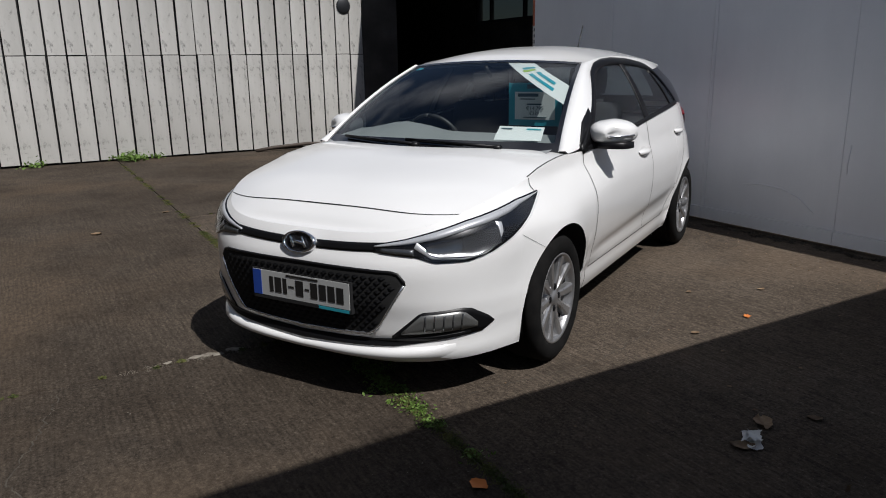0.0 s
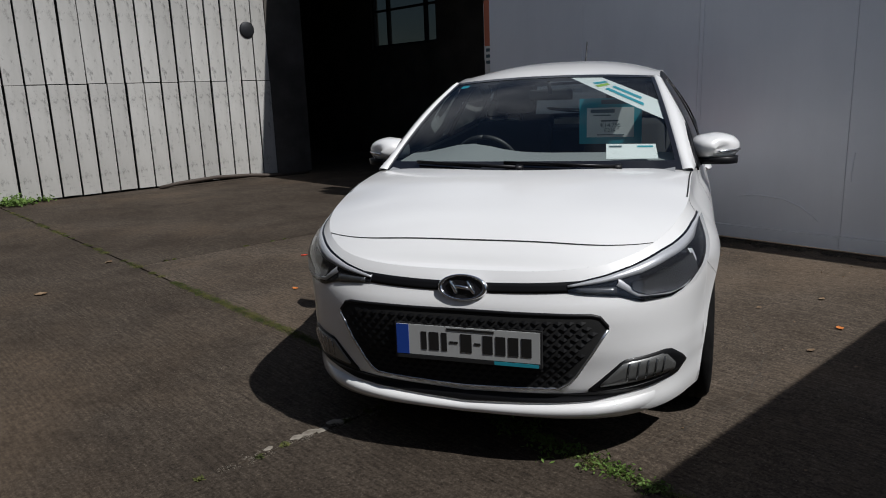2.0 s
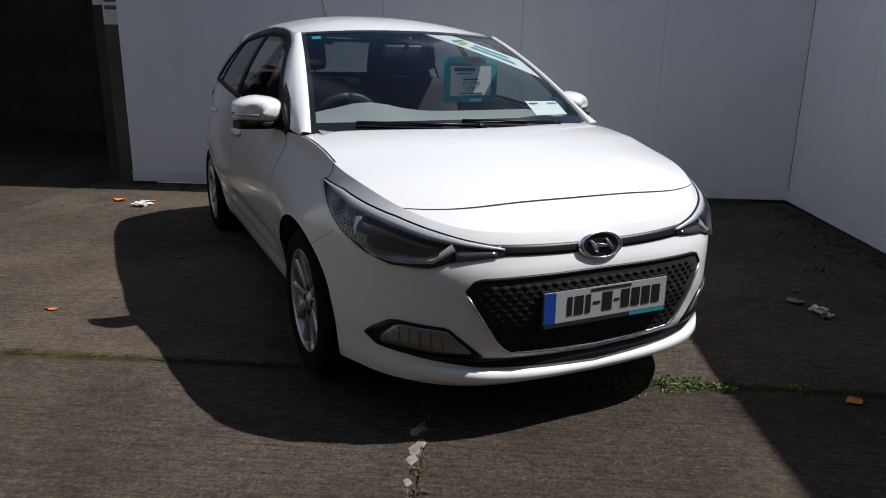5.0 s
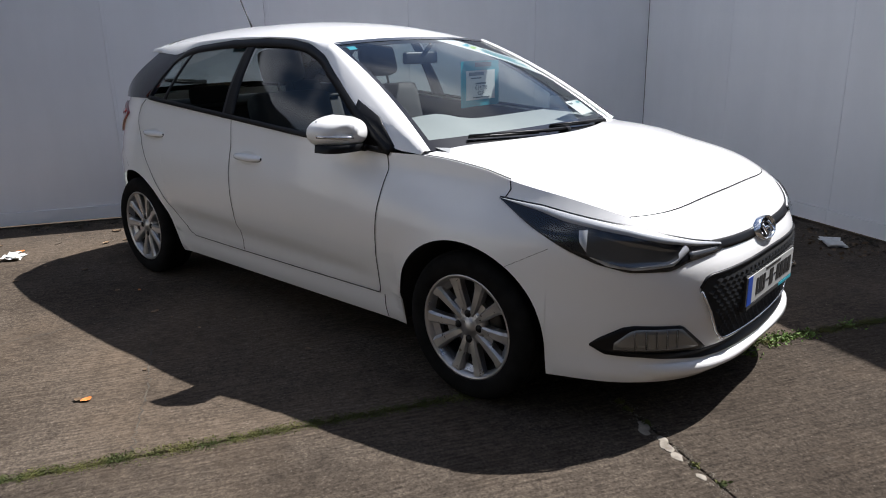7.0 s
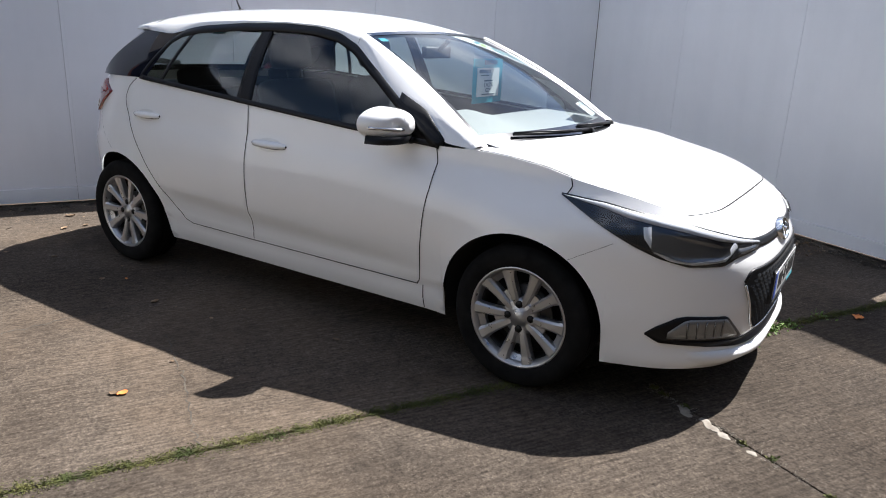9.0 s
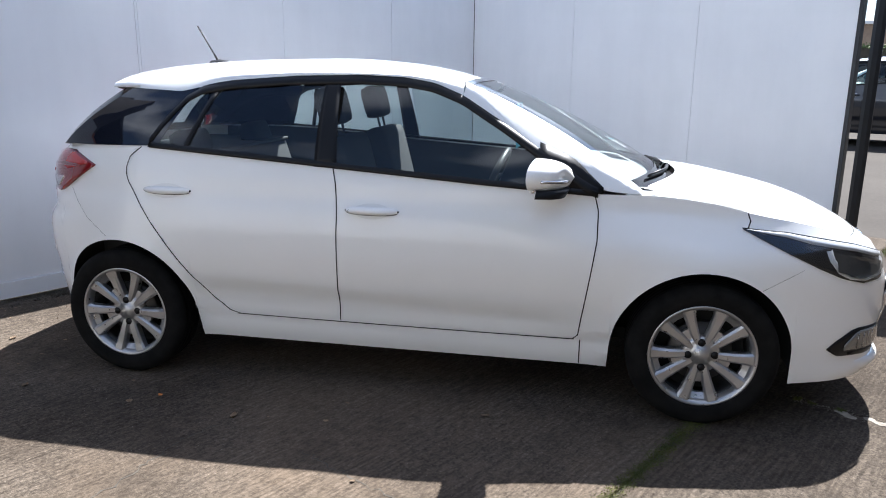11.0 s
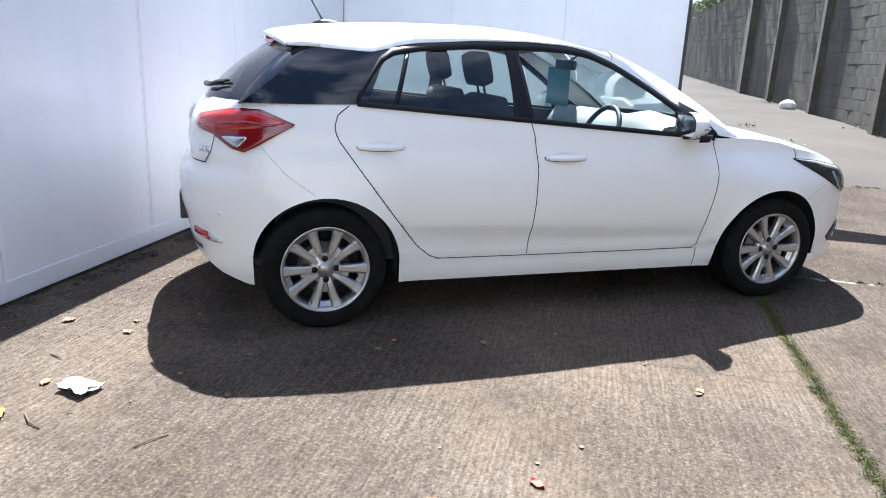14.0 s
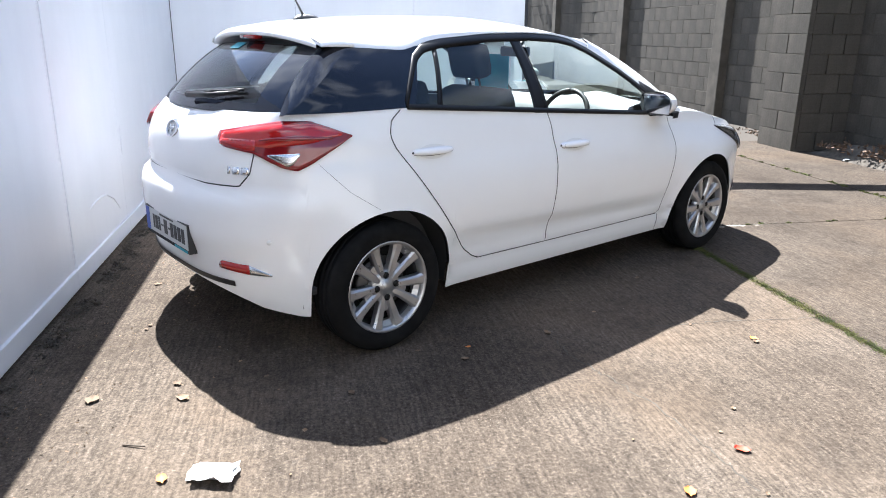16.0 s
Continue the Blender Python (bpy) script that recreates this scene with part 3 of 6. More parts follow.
            part("recess_shade", bm, SHADED_WHITE, handle)
            # black lens behind the handle, painting the shade above and below it
            bm = bmesh.new()
            patch(bm, lambda t: (s_side(hx - 0.117 + 0.234 * t, side), hz - 0.003 - 0.0165 * math.sin(math.pi * t) ** 0.35), lambda t: (s_side(hx - 0.117 + 0.234 * t, side), hz + 0.002 + 0.0135 * math.sin(math.pi * t) ** 0.35), shell, 20, 2, off=0.002)
            part("handle_shade", bm, GAP, handle, "dark patch painted for the shade round the handle")
            if hx > -0.5:
                bm = bmesh.new()
                lathe(bm, [(0.0, 0.001), (0.006, 0.0), (0.007, -0.004)], 10, Matrix.Translation(shell(s_side(hx - 0.095, side), hz) + Vector((0, side * 0.018, 0))) @ Matrix.Diagonal((1, side, 1, 1)))
                part("lock", bm, SILVER, handle)
        # shut lines of doors, wing and sill
        for pts in (
            [(0.83, 0.915), (0.845, 0.86), (0.845, 0.75), (0.825, 0.6), (0.80, 0.42), (0.79, 0.34), (0.77, 0.318)],
            [(-0.262, 1.0), (-0.245, 0.93), (-0.232, 0.8), (-0.232, 0.6), (-0.24, 0.318)],
            [(-1.17, 1.06), (-1.225, 1.02), (-1.242, 0.96), (-1.225, 0.91), (-1.1, 0.74), (-0.95, 0.54), (-0.83, 0.39), (-0.76, 0.335), (-0.72, 0.322)],
            [(0.775, 0.318), (0.3, 0.317), (-0.3, 0.318), (-0.73, 0.321)],
            [(0.80, 0.315), (0.80, 0.205)],
            [(1.475, 0.585), (1.55, 0.625), (1.63, 0.668)],
            [(-1.33, 0.66), (-1.45, 0.74), (-1.57, 0.86)],
        ):
            bm = bmesh.new()
            ribbon(bm, [(s_side(x, side), z) for x, z in pts], shell, 0.0013 if pts[0][0] in (1.475, -1.33) else 0.0048, 0.005 if pts[0][0] == 0.775 else 0.0015)
            part("shut_line", bm, GAP, body)
    side_pair(cabin)
    # windscreen
    bm = bmesh.new()
    grid(bm, [[screen_point(u / 16, v / 10) for u in range(-16, 17)] for v in range(11)])
    ws = part("windscreen", bm, glass, car, "clear windscreen")
    ws.visible_shadow = False
    bm = bmesh.new()
    for lo, hi in ((lambda t: (-1 + 2 * t, 0.0), lambda t: (-1 + 2 * t, 0.07)), (lambda t: (-1 + 2 * t, 0.965), lambda t: (-1 + 2 * t, 1.0)), (lambda t: (-1, t), lambda t: (-0.955, t)), (lambda t: (0.955, t), lambda t: (1, t))):
        patch(bm, lo, hi, screen_point, 24, 2, off=0.002)
    part("screen_border", bm, BLACK_GLOSS, ws)
    # cowl below the screen
    bm = bmesh.new()
    rows = []
    for u in range(-16, 17):
        uu = u / 16
        a = screen_point(uu, 0.04, 0.001)
        x2 = a.x + 0.07 - 0.02 * uu * uu
        rows.append([a, Vector((a.x + 0.02, a.y, a.z - 0.015)), Vector((x2, a.y, 0.925 - 0.015 * uu * uu)), Vector((x2 + 0.06, a.y, 0.87))])
    grid(bm, rows)
    part("cowl", bm, BLACK_TRIM, car)
    # wipers
    for pts in (((0.02, 0.0), (-0.3, 0.018), (-0.74, 0.045)), ((0.62, 0.0), (0.3, 0.02), (-0.1, 0.04))):
        bm = bmesh.new()
        tube(bm, [screen_point(u, v, 0.022) for u, v in pts], [0.010, 0.007, 0.005], 6)
        f = poly_line(pts)
        tube(bm, [screen_point(*f(0.35 + 0.065 * k), 0.014) for k in range(11)], 0.007, 5)
        lathe(bm, [(0.0, 0.012), (0.02, 0.01), (0.022, -0.02)], 10, Matrix.Translation(screen_point(*pts[0], 0.012)))
        part("wiper", bm, BLACK_TRIM, ws)
    # rear window and its wiper
    bm = bmesh.new()
    grid(bm, [[rear_point(u / 14, v / 8) for u in range(-14, 15)] for v in range(9)])
    rw = part("rear_window", bm, REAR_GLASS, car, "dark tinted rear window")
    bm = bmesh.new()
    for lo, hi in ((lambda t: (-1 + 2 * t, 0.0), lambda t: (-1 + 2 * t, 0.12)), (lambda t: (-1, t), lambda t: (-0.8 , t)), (lambda t: (0.8, t), lambda t: (1, t)), (lambda t: (-1 + 2 * t, 0.9), lambda t: (-1 + 2 * t, 1.0))):
        patch(bm, lo, hi, rear_point, 20, 2, off=0.002)
    for side in (1, -1):
        rows = []
        for k in range(11):
            t = k / 10
            a = rear_point(side * 1.0, t, 0.001)
            x = -1.64 + 0.34 * t
            b = upper(x, 1.056 + (1.318 - 1.056) * t, 0.002, side)
            rows.append([a, (a + b) / 2 + Vector((-0.012, side * 0.012, 0.0)), b])
        grid(bm, rows)
    part("window_border", bm, GLASS_DARK, rw)
    if detail:
        bm = bmesh.new()
        tube(bm, [rear_point(-0.02, 0.1, 0.03), rear_point(-0.35, 0.13, 0.026), rear_point(-0.62, 0.2, 0.02)], [0.016, 0.012, 0.007], 6)
        tube(bm, [rear_point(-0.2 - 0.09 * k, 0.18 + 0.012 * k, 0.012) for k in range(6)], 0.007, 5)
        part("rear_wiper", bm, BLACK_TRIM, rw)
        bm = bmesh.new()
        patch(bm, lambda t: (0.08 + 0.2 * t, 0.8), lambda t: (0.08 + 0.2 * t, 0.9), rear_point, 4, 1, off=0.003)
        part("sticker", bm, TEAL, rw, "small teal sticker")
    # antenna
    bm = bmesh.new()
    rows = []
    for x, w, h in ((-1.09, 0.004, 0.0), (-1.12, 0.022, 0.012), (-1.17, 0.03, 0.022), (-1.215, 0.026, 0.02), (-1.235, 0.012, 0.006)):
        zb = curve(x, ROOF_Z) - 0.004
        rows.append([Vector((x, w * math.cos(a), zb + (h + 0.004) * math.sin(a))) for a in np.linspace(0, math.pi, 9)])
    grid(bm, rows)
    ant = part("antenna", bm, BLACK_PLASTIC, roof)
    bm = bmesh.new()
    tube(bm, [(-1.18, 0, 1.45), (-1.22, 0, 1.52), (-1.285, 0, 1.63)], [0.006, 0.004, 0.0045], 6)
    part("mast", bm, BLACK_PLASTIC, ant)
    # wheels and dark wheel housings
    for wx in (WHEEL_X + 0.012, -WHEEL_X - 0.012):
        for side in (1, -1):
            build_wheel(car, Matrix.Translation((wx, side * 0.752, 0.297)), side)
            bm = bmesh.new()
            c = Matrix.Translation((wx, 0, WHEEL_Z))
            lathe(bm, [(ARCH_R + 0.006, 0.835 * side), (ARCH_R + 0.006, 0.5 * side), (0.05, 0.5 * side)], 40, c)
            bmesh.ops.delete(bm, geom=[v for v in bm.verts if v.co.z < 0.19], context="VERTS")
            for v in bm.verts:
                if abs(v.co.y) > 0.7:
                    v.co.y = side * (abs(shell(s_side(v.co.x), max(v.co.z, 0.25)).y) - 0.012)
            part("wheel_housing", bm, GAP, body)
    # floor
    bm = bmesh.new()
    box(bm, (-1.6, -0.55, 0.25), (1.6, 0.55, 0.30))
    part("underbody", bm, GAP, body, smooth=False)
    build_front(car, body, paint)
    build_rear(car, body, paint)
    build_cabin(car)
    return car


DLO_TOP = [(-1.13, 1.075), (-1.08, 1.155), (-1.0, 1.262), (-0.93, 1.302), (-0.8, 1.326), (-0.5, 1.349), (-0.2, 1.355), (0.0, 1.346), (0.13, 1.325), (0.26, 1.275), (0.45, 1.165), (0.65, 1.035), (0.80, 0.935), (0.86, 0.92)]
DLO_BOT = [(-1.13, 1.07), (-0.9, 1.054), (-0.25, 1.006), (0.6, 0.945), (0.86, 0.925)]
REFLECTOR = shader("lamp_bowl", (0.17, 0.172, 0.176), 0.18, 0.8)
BEZEL = shader("lamp_bezel", (0.6, 0.61, 0.63), 0.3, 0.3)
FOG_BOWL = shader("fog_bowl", (0.25, 0.25, 0.24), 0.3, 0.6)
BROW = shader("lamp_brow", (0.5, 0.51, 0.53), 0.35, 0.2)
# greyer copy of the body white, for painted shade at the handles; sensors share it
SHADED_WHITE = shader("shaded_paint", (0.76, 0.76, 0.75), 0.35, coat=1.0)
REAR_GLASS = glass_material("rear_glass", (0.58, 0.62, 0.62), 0.9, 1.5)


def build_front(car, body, paint):
    F = s_front
    # bonnet front shut line
    bm = bmesh.new()
    row = []
    for k in range(41):
        u = -1 + 2 * k / 40
        x = 1.992 - 0.02 * u * u - 0.085 * abs(u) ** 8
        p = bonnet_point(x, u, 0.0015)
        q = bonnet_point(x - 0.006, u, 0.0015)
        row.append([p, q])
    grid(bm, row)
    part("shut_line", bm, GAP, body)
    for side in (1, -1):
        bm = bmesh.new()
        row = []
        for k in range(31):
            x = 1.43 - 0.41 * k / 30
            row.append([bonnet_point(x, side * 0.995, 0.0015), bonnet_point(x, side * 0.987, 0.0015)])
        grid(bm, row)
        part("shut_line", bm, GAP, body)
        bm = bmesh.new()
        ribbon(bm, [(s_side(1.43, side), 0.868), (s_side(1.44, side), 0.84), (s_side(1.425, side), 0.81)], shell, 0.005)
        part("shut_line", bm, GAP, body)
    # slim black strip with the emblem
    bm = bmesh.new()
    patch(bm, lambda t: (F(-0.44 + 0.88 * t), 0.633 + 0.012 * (2 * t - 1) ** 2), lambda t: (F(-0.44 + 0.88 * t), 0.664 + 0.014 * (2 * t - 1) ** 2), shell, 30, 3, off=0.004, edge=0.006)
    part("grille_strip", bm, BLACK_TRIM, body, "slim black strip above the grille")
    c = shell(0.0, 0.648, 0.012)
    tilt = Matrix.Rotation(radians(-18), 4, "Y")
    bm = bmesh.new()
    rows = []
    for j in range(40):
        a = j * math.tau / 40
        d = Vector((0, 0.082 * math.cos(a), 0.043 * math.sin(a)))
        rows.append([c + tilt @ (d * k + Vector((h, 0, 0))) for k, h in ((1.1, -0.012), (1.08, 0.006), (1.0, 0.012), (0.9, 0.007), (0.88, 0.0))])
    grid(bm, rows + [rows[0]])
    emblem = part("emblem", bm, CHROME, body, "oval chrome emblem")
    bm = bmesh.new()
    rows = []
    for j in range(40):
        a = j * math.tau / 40
        rows.append([c + tilt @ Vector((0.001, 0, 0)), c + tilt @ Vector((0.001, 0.074 * math.cos(a), 0.038 * math.sin(a)))])
    grid(bm, rows + [rows[0]])
    part("emblem_field", bm, BLACK_GLOSS, emblem)
    bm = bmesh.new()
    for pts in (((0.045, -0.02), (0.03, 0.0), (0.018, 0.022)), ((-0.018, -0.022), (-0.03, 0.0), (-0.045, 0.02)), ((0.03, -0.004), (0.0, 0.0), (-0.03, 0.004))):
        tube(bm, [c + tilt @ Vector((0.008, y, z)) for y, z in pts], [0.006, 0.008, 0.006], 6)
    part("emblem_bars", bm, CHROME, emblem)
    # main grille: a dark field with rows of scale-like ribs
    g_lo = lambda t: (F(-0.49 + 0.98 * t), line(abs(-0.49 + 0.98 * t), [(0.0, 0.292), (0.34, 0.305), (0.38, 0.33), (0.49, 0.518)]))
    g_hi = lambda t: (F(-0.49 + 0.98 * t), line(abs(-0.49 + 0.98 * t), [(0.0, 0.572), (0.3, 0.57), (0.45, 0.566), (0.475, 0.556), (0.49, 0.528)]))
    bm = bmesh.new()
    patch(bm, g_lo, g_hi, shell, 60, 8, off=0.003)
    grille = part("grille", bm, GAP, body, "black grille with scale-like ribs")
    bm = bmesh.new()
    rib = shader("grille_black", (0.004, 0.004, 0.0045), 0.5, spec=0.2)
    zz, r = 0.316, 0
    while zz < 0.556:
        for k in range(-15, 16):
            y = (k + 0.5 * (r % 2)) * 0.037
            wid = line(zz, [(0.29, 0.33), (0.33, 0.36), (0.515, 0.46), (0.55, 0.44)])
            if abs(y) > wid or (abs(y - 0.018) < 0.27 and 0.39 < zz < 0.52):
                continue
            # a shallow scale: a keel between two sloping cheeks, lip at its lower edge
            l, rt = shell(F(y - 0.016), zz + 0.002, 0.005), shell(F(y + 0.016), zz + 0.002, 0.005)
            tip, top = shell(F(y), zz - 0.006, 0.011), shell(F(y), zz + 0.007, 0.004)
            v = [bm.verts.new(p) for p in (l, tip, rt, top)]
            bm.faces.new((v[0], v[1], v[3]))
            bm.faces.new((v[1], v[2], v[3]))
        zz += 0.019
        r += 1
    part("grille_ribs", bm, rib, grille, smooth=False)
    bm = bmesh.new()
    f_edge = [g_lo(k / 40) for k in range(41)] + [g_hi(1 - k / 40) for k in range(41)]
    tube(bm, [shell(a, b, 0.005) for a, b in f_edge[:41]], 0.0055, 6)
    part("grille_frame", bm, SILVER, grille, "thin satin silver lower frame")
    bm = bmesh.new()
    tube(bm, [shell(a, b, 0.001) for a, b in f_edge[40:]], 0.007, 6)
    part("grille_rim", bm, BLACK_TRIM, grille)
    # black slot between grille and lip
    bm = bmesh.new()
    patch(bm, lambda t: (F(-0.70 + 1.4 * t), line(abs(-0.7 + 1.4 * t), [(0.0, 0.236), (0.45, 0.258), (0.6, 0.278), (0.70, 0.30)])), lambda t: (F(-0.70 + 1.4 * t), line(abs(-0.7 + 1.4 * t), [(0.0, 0.268), (0.35, 0.282), (0.6, 0.3), (0.70, 0.31)])), shell, 70, 9, off=0.006, edge=0.006)
    part("lower_intake", bm, BLACK_TRIM, body)
    # lip step
    bm = bmesh.new()
    rows = []
    for k in range(61):
        y = -0.66 + 1.32 * k / 60
        e = line(abs(y), [(0.0, 0.02), (0.45, 0.022), (0.55, 0.014), (0.66, 0.0)])
        z = line(abs(y), [(0.0, 0.226), (0.45, 0.25), (0.55, 0.255), (0.66, 0.26)])
        rows.append([shell(F(y), z, 0.0), shell(F(y), z - 0.006, e), shell(F(y), z - 0.03, e * 1.15), shell(F(y), 0.187, e * 0.6), shell(F(y), 0.18, -0.05)])
    grid(bm, rows)
    part("front_lip", bm, paint, body)
    plate(body, lambda a, z, off=0.0: Vector((2.112 + off, 0.018 + a, 0.457 + z)), 1)
    for side in (1, -1):
        # headlight
        out = s_side(1.405, side)
        q = lambda t: F(side * 0.365) + (out - F(side * 0.365)) * t
        hi = [(0.0, 0.668), (0.15, 0.692), (0.45, 0.752), (0.8, 0.803), (1.0, 0.816)]
        lo = [(0.0, 0.64), (0.2, 0.624), (0.28, 0.602), (0.44, 0.602), (0.56, 0.628), (0.67, 0.668), (0.83, 0.735), (1.0, 0.81)]
        bm = bmesh.new()
        patch(bm, lambda t: (q(t), line(t, lo)), lambda t: (q(t), line(t, hi)), shell, 48, 8, off=0.004, edge=0.008)
        lamp = part("headlight", bm, LAMP_DARK, body, "dark headlight with chrome reflector")
        bm = bmesh.new()
        patch(bm, lambda t: (q(t), line(t, hi) - line(t, [(0, 0.01), (0.3, 0.03), (0.7, 0.028), (1, 0.003)])), lambda t: (q(t), line(t, hi) - 0.004), shell, 40, 2, off=0.009, edge=0.004)
        part("lamp_brow", bm, BROW, lamp, "silver strip along the lamp's upper edge")
        bm = bmesh.new()
        pts = [(0.19, 0.66), (0.27, 0.618), (0.42, 0.61), (0.52, 0.622), (0.585, 0.65), (0.63, 0.70), (0.635, 0.735)]
        rows = []
        f = poly_line(pts)
        for k in range(41):
            t = k / 40
            p, n = f(t), f(min(t + 0.02, 1))
            w = line(t, [(0, 0.026), (0.25, 0.012), (0.65, 0.012), (1, 0.03)])
            d = (q(n[0]) - q(p[0]), n[1] - p[1]) if t < 1 else d
            l = math.hypot(*d) or 1
            nn = (-d[1] / l * w, d[0] / l * w)
            rows.append([shell(q(p[0]), p[1], 0.006), shell(q(p[0]) + nn[0] * 0.5 * side, p[1] + abs(nn[1]) * 0.5, 0.014), shell(q(p[0]) + nn[0] * side, p[1] + abs(nn[1]), 0.006)])
        grid(bm, rows)
        part("lamp_bezel", bm, BEZEL, lamp)
        # dished reflector filling the bezel
        rows = []
        for i in range(15):
            t = i / 14
            z0, z1 = line(t, [(0, 0.645), (0.15, 0.626), (0.6, 0.624), (1, 0.66)]), line(t, [(0, 0.668), (0.4, 0.697), (1, 0.728)])
            rows.append([shell(q(0.25 + 0.35 * t), z0 + (z1 - z0) * k / 8, 0.0165 - 0.0118 * math.sin(math.pi * t) ** 0.6 * math.sin(math.pi * k / 8) ** 0.6) for k in range(9)])
        bm = bmesh.new()
        grid(bm, rows)
        part("reflector", bm, REFLECTOR, lamp)
        bm = bmesh.new()
        patch(bm, lambda t: (q(0.03 + 0.16 * t), 0.64 - 0.012 * t), lambda t: (q(0.03 + 0.16 * t), 0.655 + 0.0 * t), shell, 8, 2, off=0.008, edge=0.004)
        part("side_marker", bm, REFLECTOR, lamp)
        bm = bmesh.new()
        patch(bm, lambda t: (q(t), line(t, lo) + 0.002), lambda t: (q(t), line(t, hi) - 0.002), lambda a, b, o=0.0: shell(a, b, 0.018), 40, 8)
        lens = part("lens", bm, LENS, lamp)
        lens.visible_shadow = False
        # fog light with black surround
        o2 = s_front(side * 0.758)
        i2 = s_front(side * 0.435)
        q2 = lambda t: i2 + (o2 - i2) * t
        bm = bmesh.new()
        patch(bm, lambda t: (q2(t), line(t, [(0, 0.279), (0.5, 0.286), (0.88, 0.3), (1, 0.33)])), lambda t: (q2(t), line(t, [(0, 0.3), (0.16, 0.36), (0.27, 0.402), (0.66, 0.412), (0.75, 0.405), (0.93, 0.362), (1, 0.336)])), shell, 24, 4, off=0.004, edge=0.006)
        fog = part("fog_light", bm, BLACK_TRIM, body, "fog light in a black surround")
        bm = bmesh.new()
        patch(bm, lambda t: (q2(0.09 + 0.72 * t), 0.31 + 0.012 * t), lambda t: (q2(0.09 + 0.72 * t), line(t, [(0, 0.316), (0.26, 0.392), (0.8, 0.399), (1, 0.345)])), shell, 12, 3, off=0.008, edge=0.004)
        part("fog_reflector", bm, FOG_BOWL, fog)
        bm = bmesh.new()
        patch(bm, lambda t: (q2(0.08 + 0.74 * t), 0.308 + 0.012 * t), lambda t: (q2(0.08 + 0.74 * t), line(t, [(0, 0.317), (0.26, 0.395), (0.8, 0.402), (1, 0.345)])), shell, 12, 3, off=0.013)
        fl = part("fog_lens", bm, LENS, fog)
        fl.visible_shadow = False
        for k in range(5):
            bm = bmesh.new()
            t = 0.30 + 0.085 * k
            tube(bm, [shell(q2(t), 0.322, 0.0095), shell(q2(t + 0.015), 0.388, 0.0095)], 0.0035, 5)
            part("fog_flute", bm, REFLECTOR, fog)


def plate(body, f, side):
    """A number plate with bars in place of its characters; f(across, up, off)."""
    def slab(a0, a1, z0, z1, o0, o1):
        bm = bmesh.new()
        v = [bm.verts.new(f(a, z, o)) for o in (o0, o1) for a, z in ((a0, z0), (a1, z0), (a1, z1), (a0, z1))]
        for q in ((0, 1, 2, 3), (4, 5, 6, 7), (0, 1, 5, 4), (1, 2, 6, 5), (2, 3, 7, 6), (3, 0, 4, 7)):
            bm.faces.new([v[i] for i in q])
        return bm
    k = -side
    holder = part("number_plate", slab(-0.265, 0.265, -0.072, 0.062, -0.05, 0.0), BLACK_PLASTIC, body, "white number plate in a black holder", smooth=False)
    part("plate_face", slab(-0.258, 0.258, -0.054, 0.056, 0.0, 0.003), PLATE_WHITE, holder, smooth=False)
    s = lambda a: a * side
    def bar(a0, a1, z0, z1, m, nm):
        part(nm, slab(min(s(a0), s(a1)), max(s(a0), s(a1)), z0, z1, 0.003, 0.0045), m, holder, smooth=False)
    bar(-0.258, -0.212, -0.054, 0.056, PLATE_BLUE, "plate_band")
    bar(-0.07, 0.10, 0.043, 0.051, PLATE_INK, "plate_bar")
    for x0, x1 in ((-0.165, -0.145), (-0.135, -0.10), (-0.09, -0.07), (-0.02, 0.02), (0.06, 0.095), (0.105, 0.14), (0.15, 0.185), (0.195, 0.23)):
        bar(x0, x1, -0.033, 0.033, PLATE_INK, "plate_bar")
    bar(-0.06, -0.03, -0.004, 0.004, PLATE_INK, "plate_bar")
    bar(0.03, 0.052, -0.004, 0.004, PLATE_INK, "plate_bar")
    bar(-0.255, 0.10, -0.069, -0.057, GAP, "plate_bar")
    bar(0.10, 0.255, -0.069, -0.057, TEAL, "plate_bar")


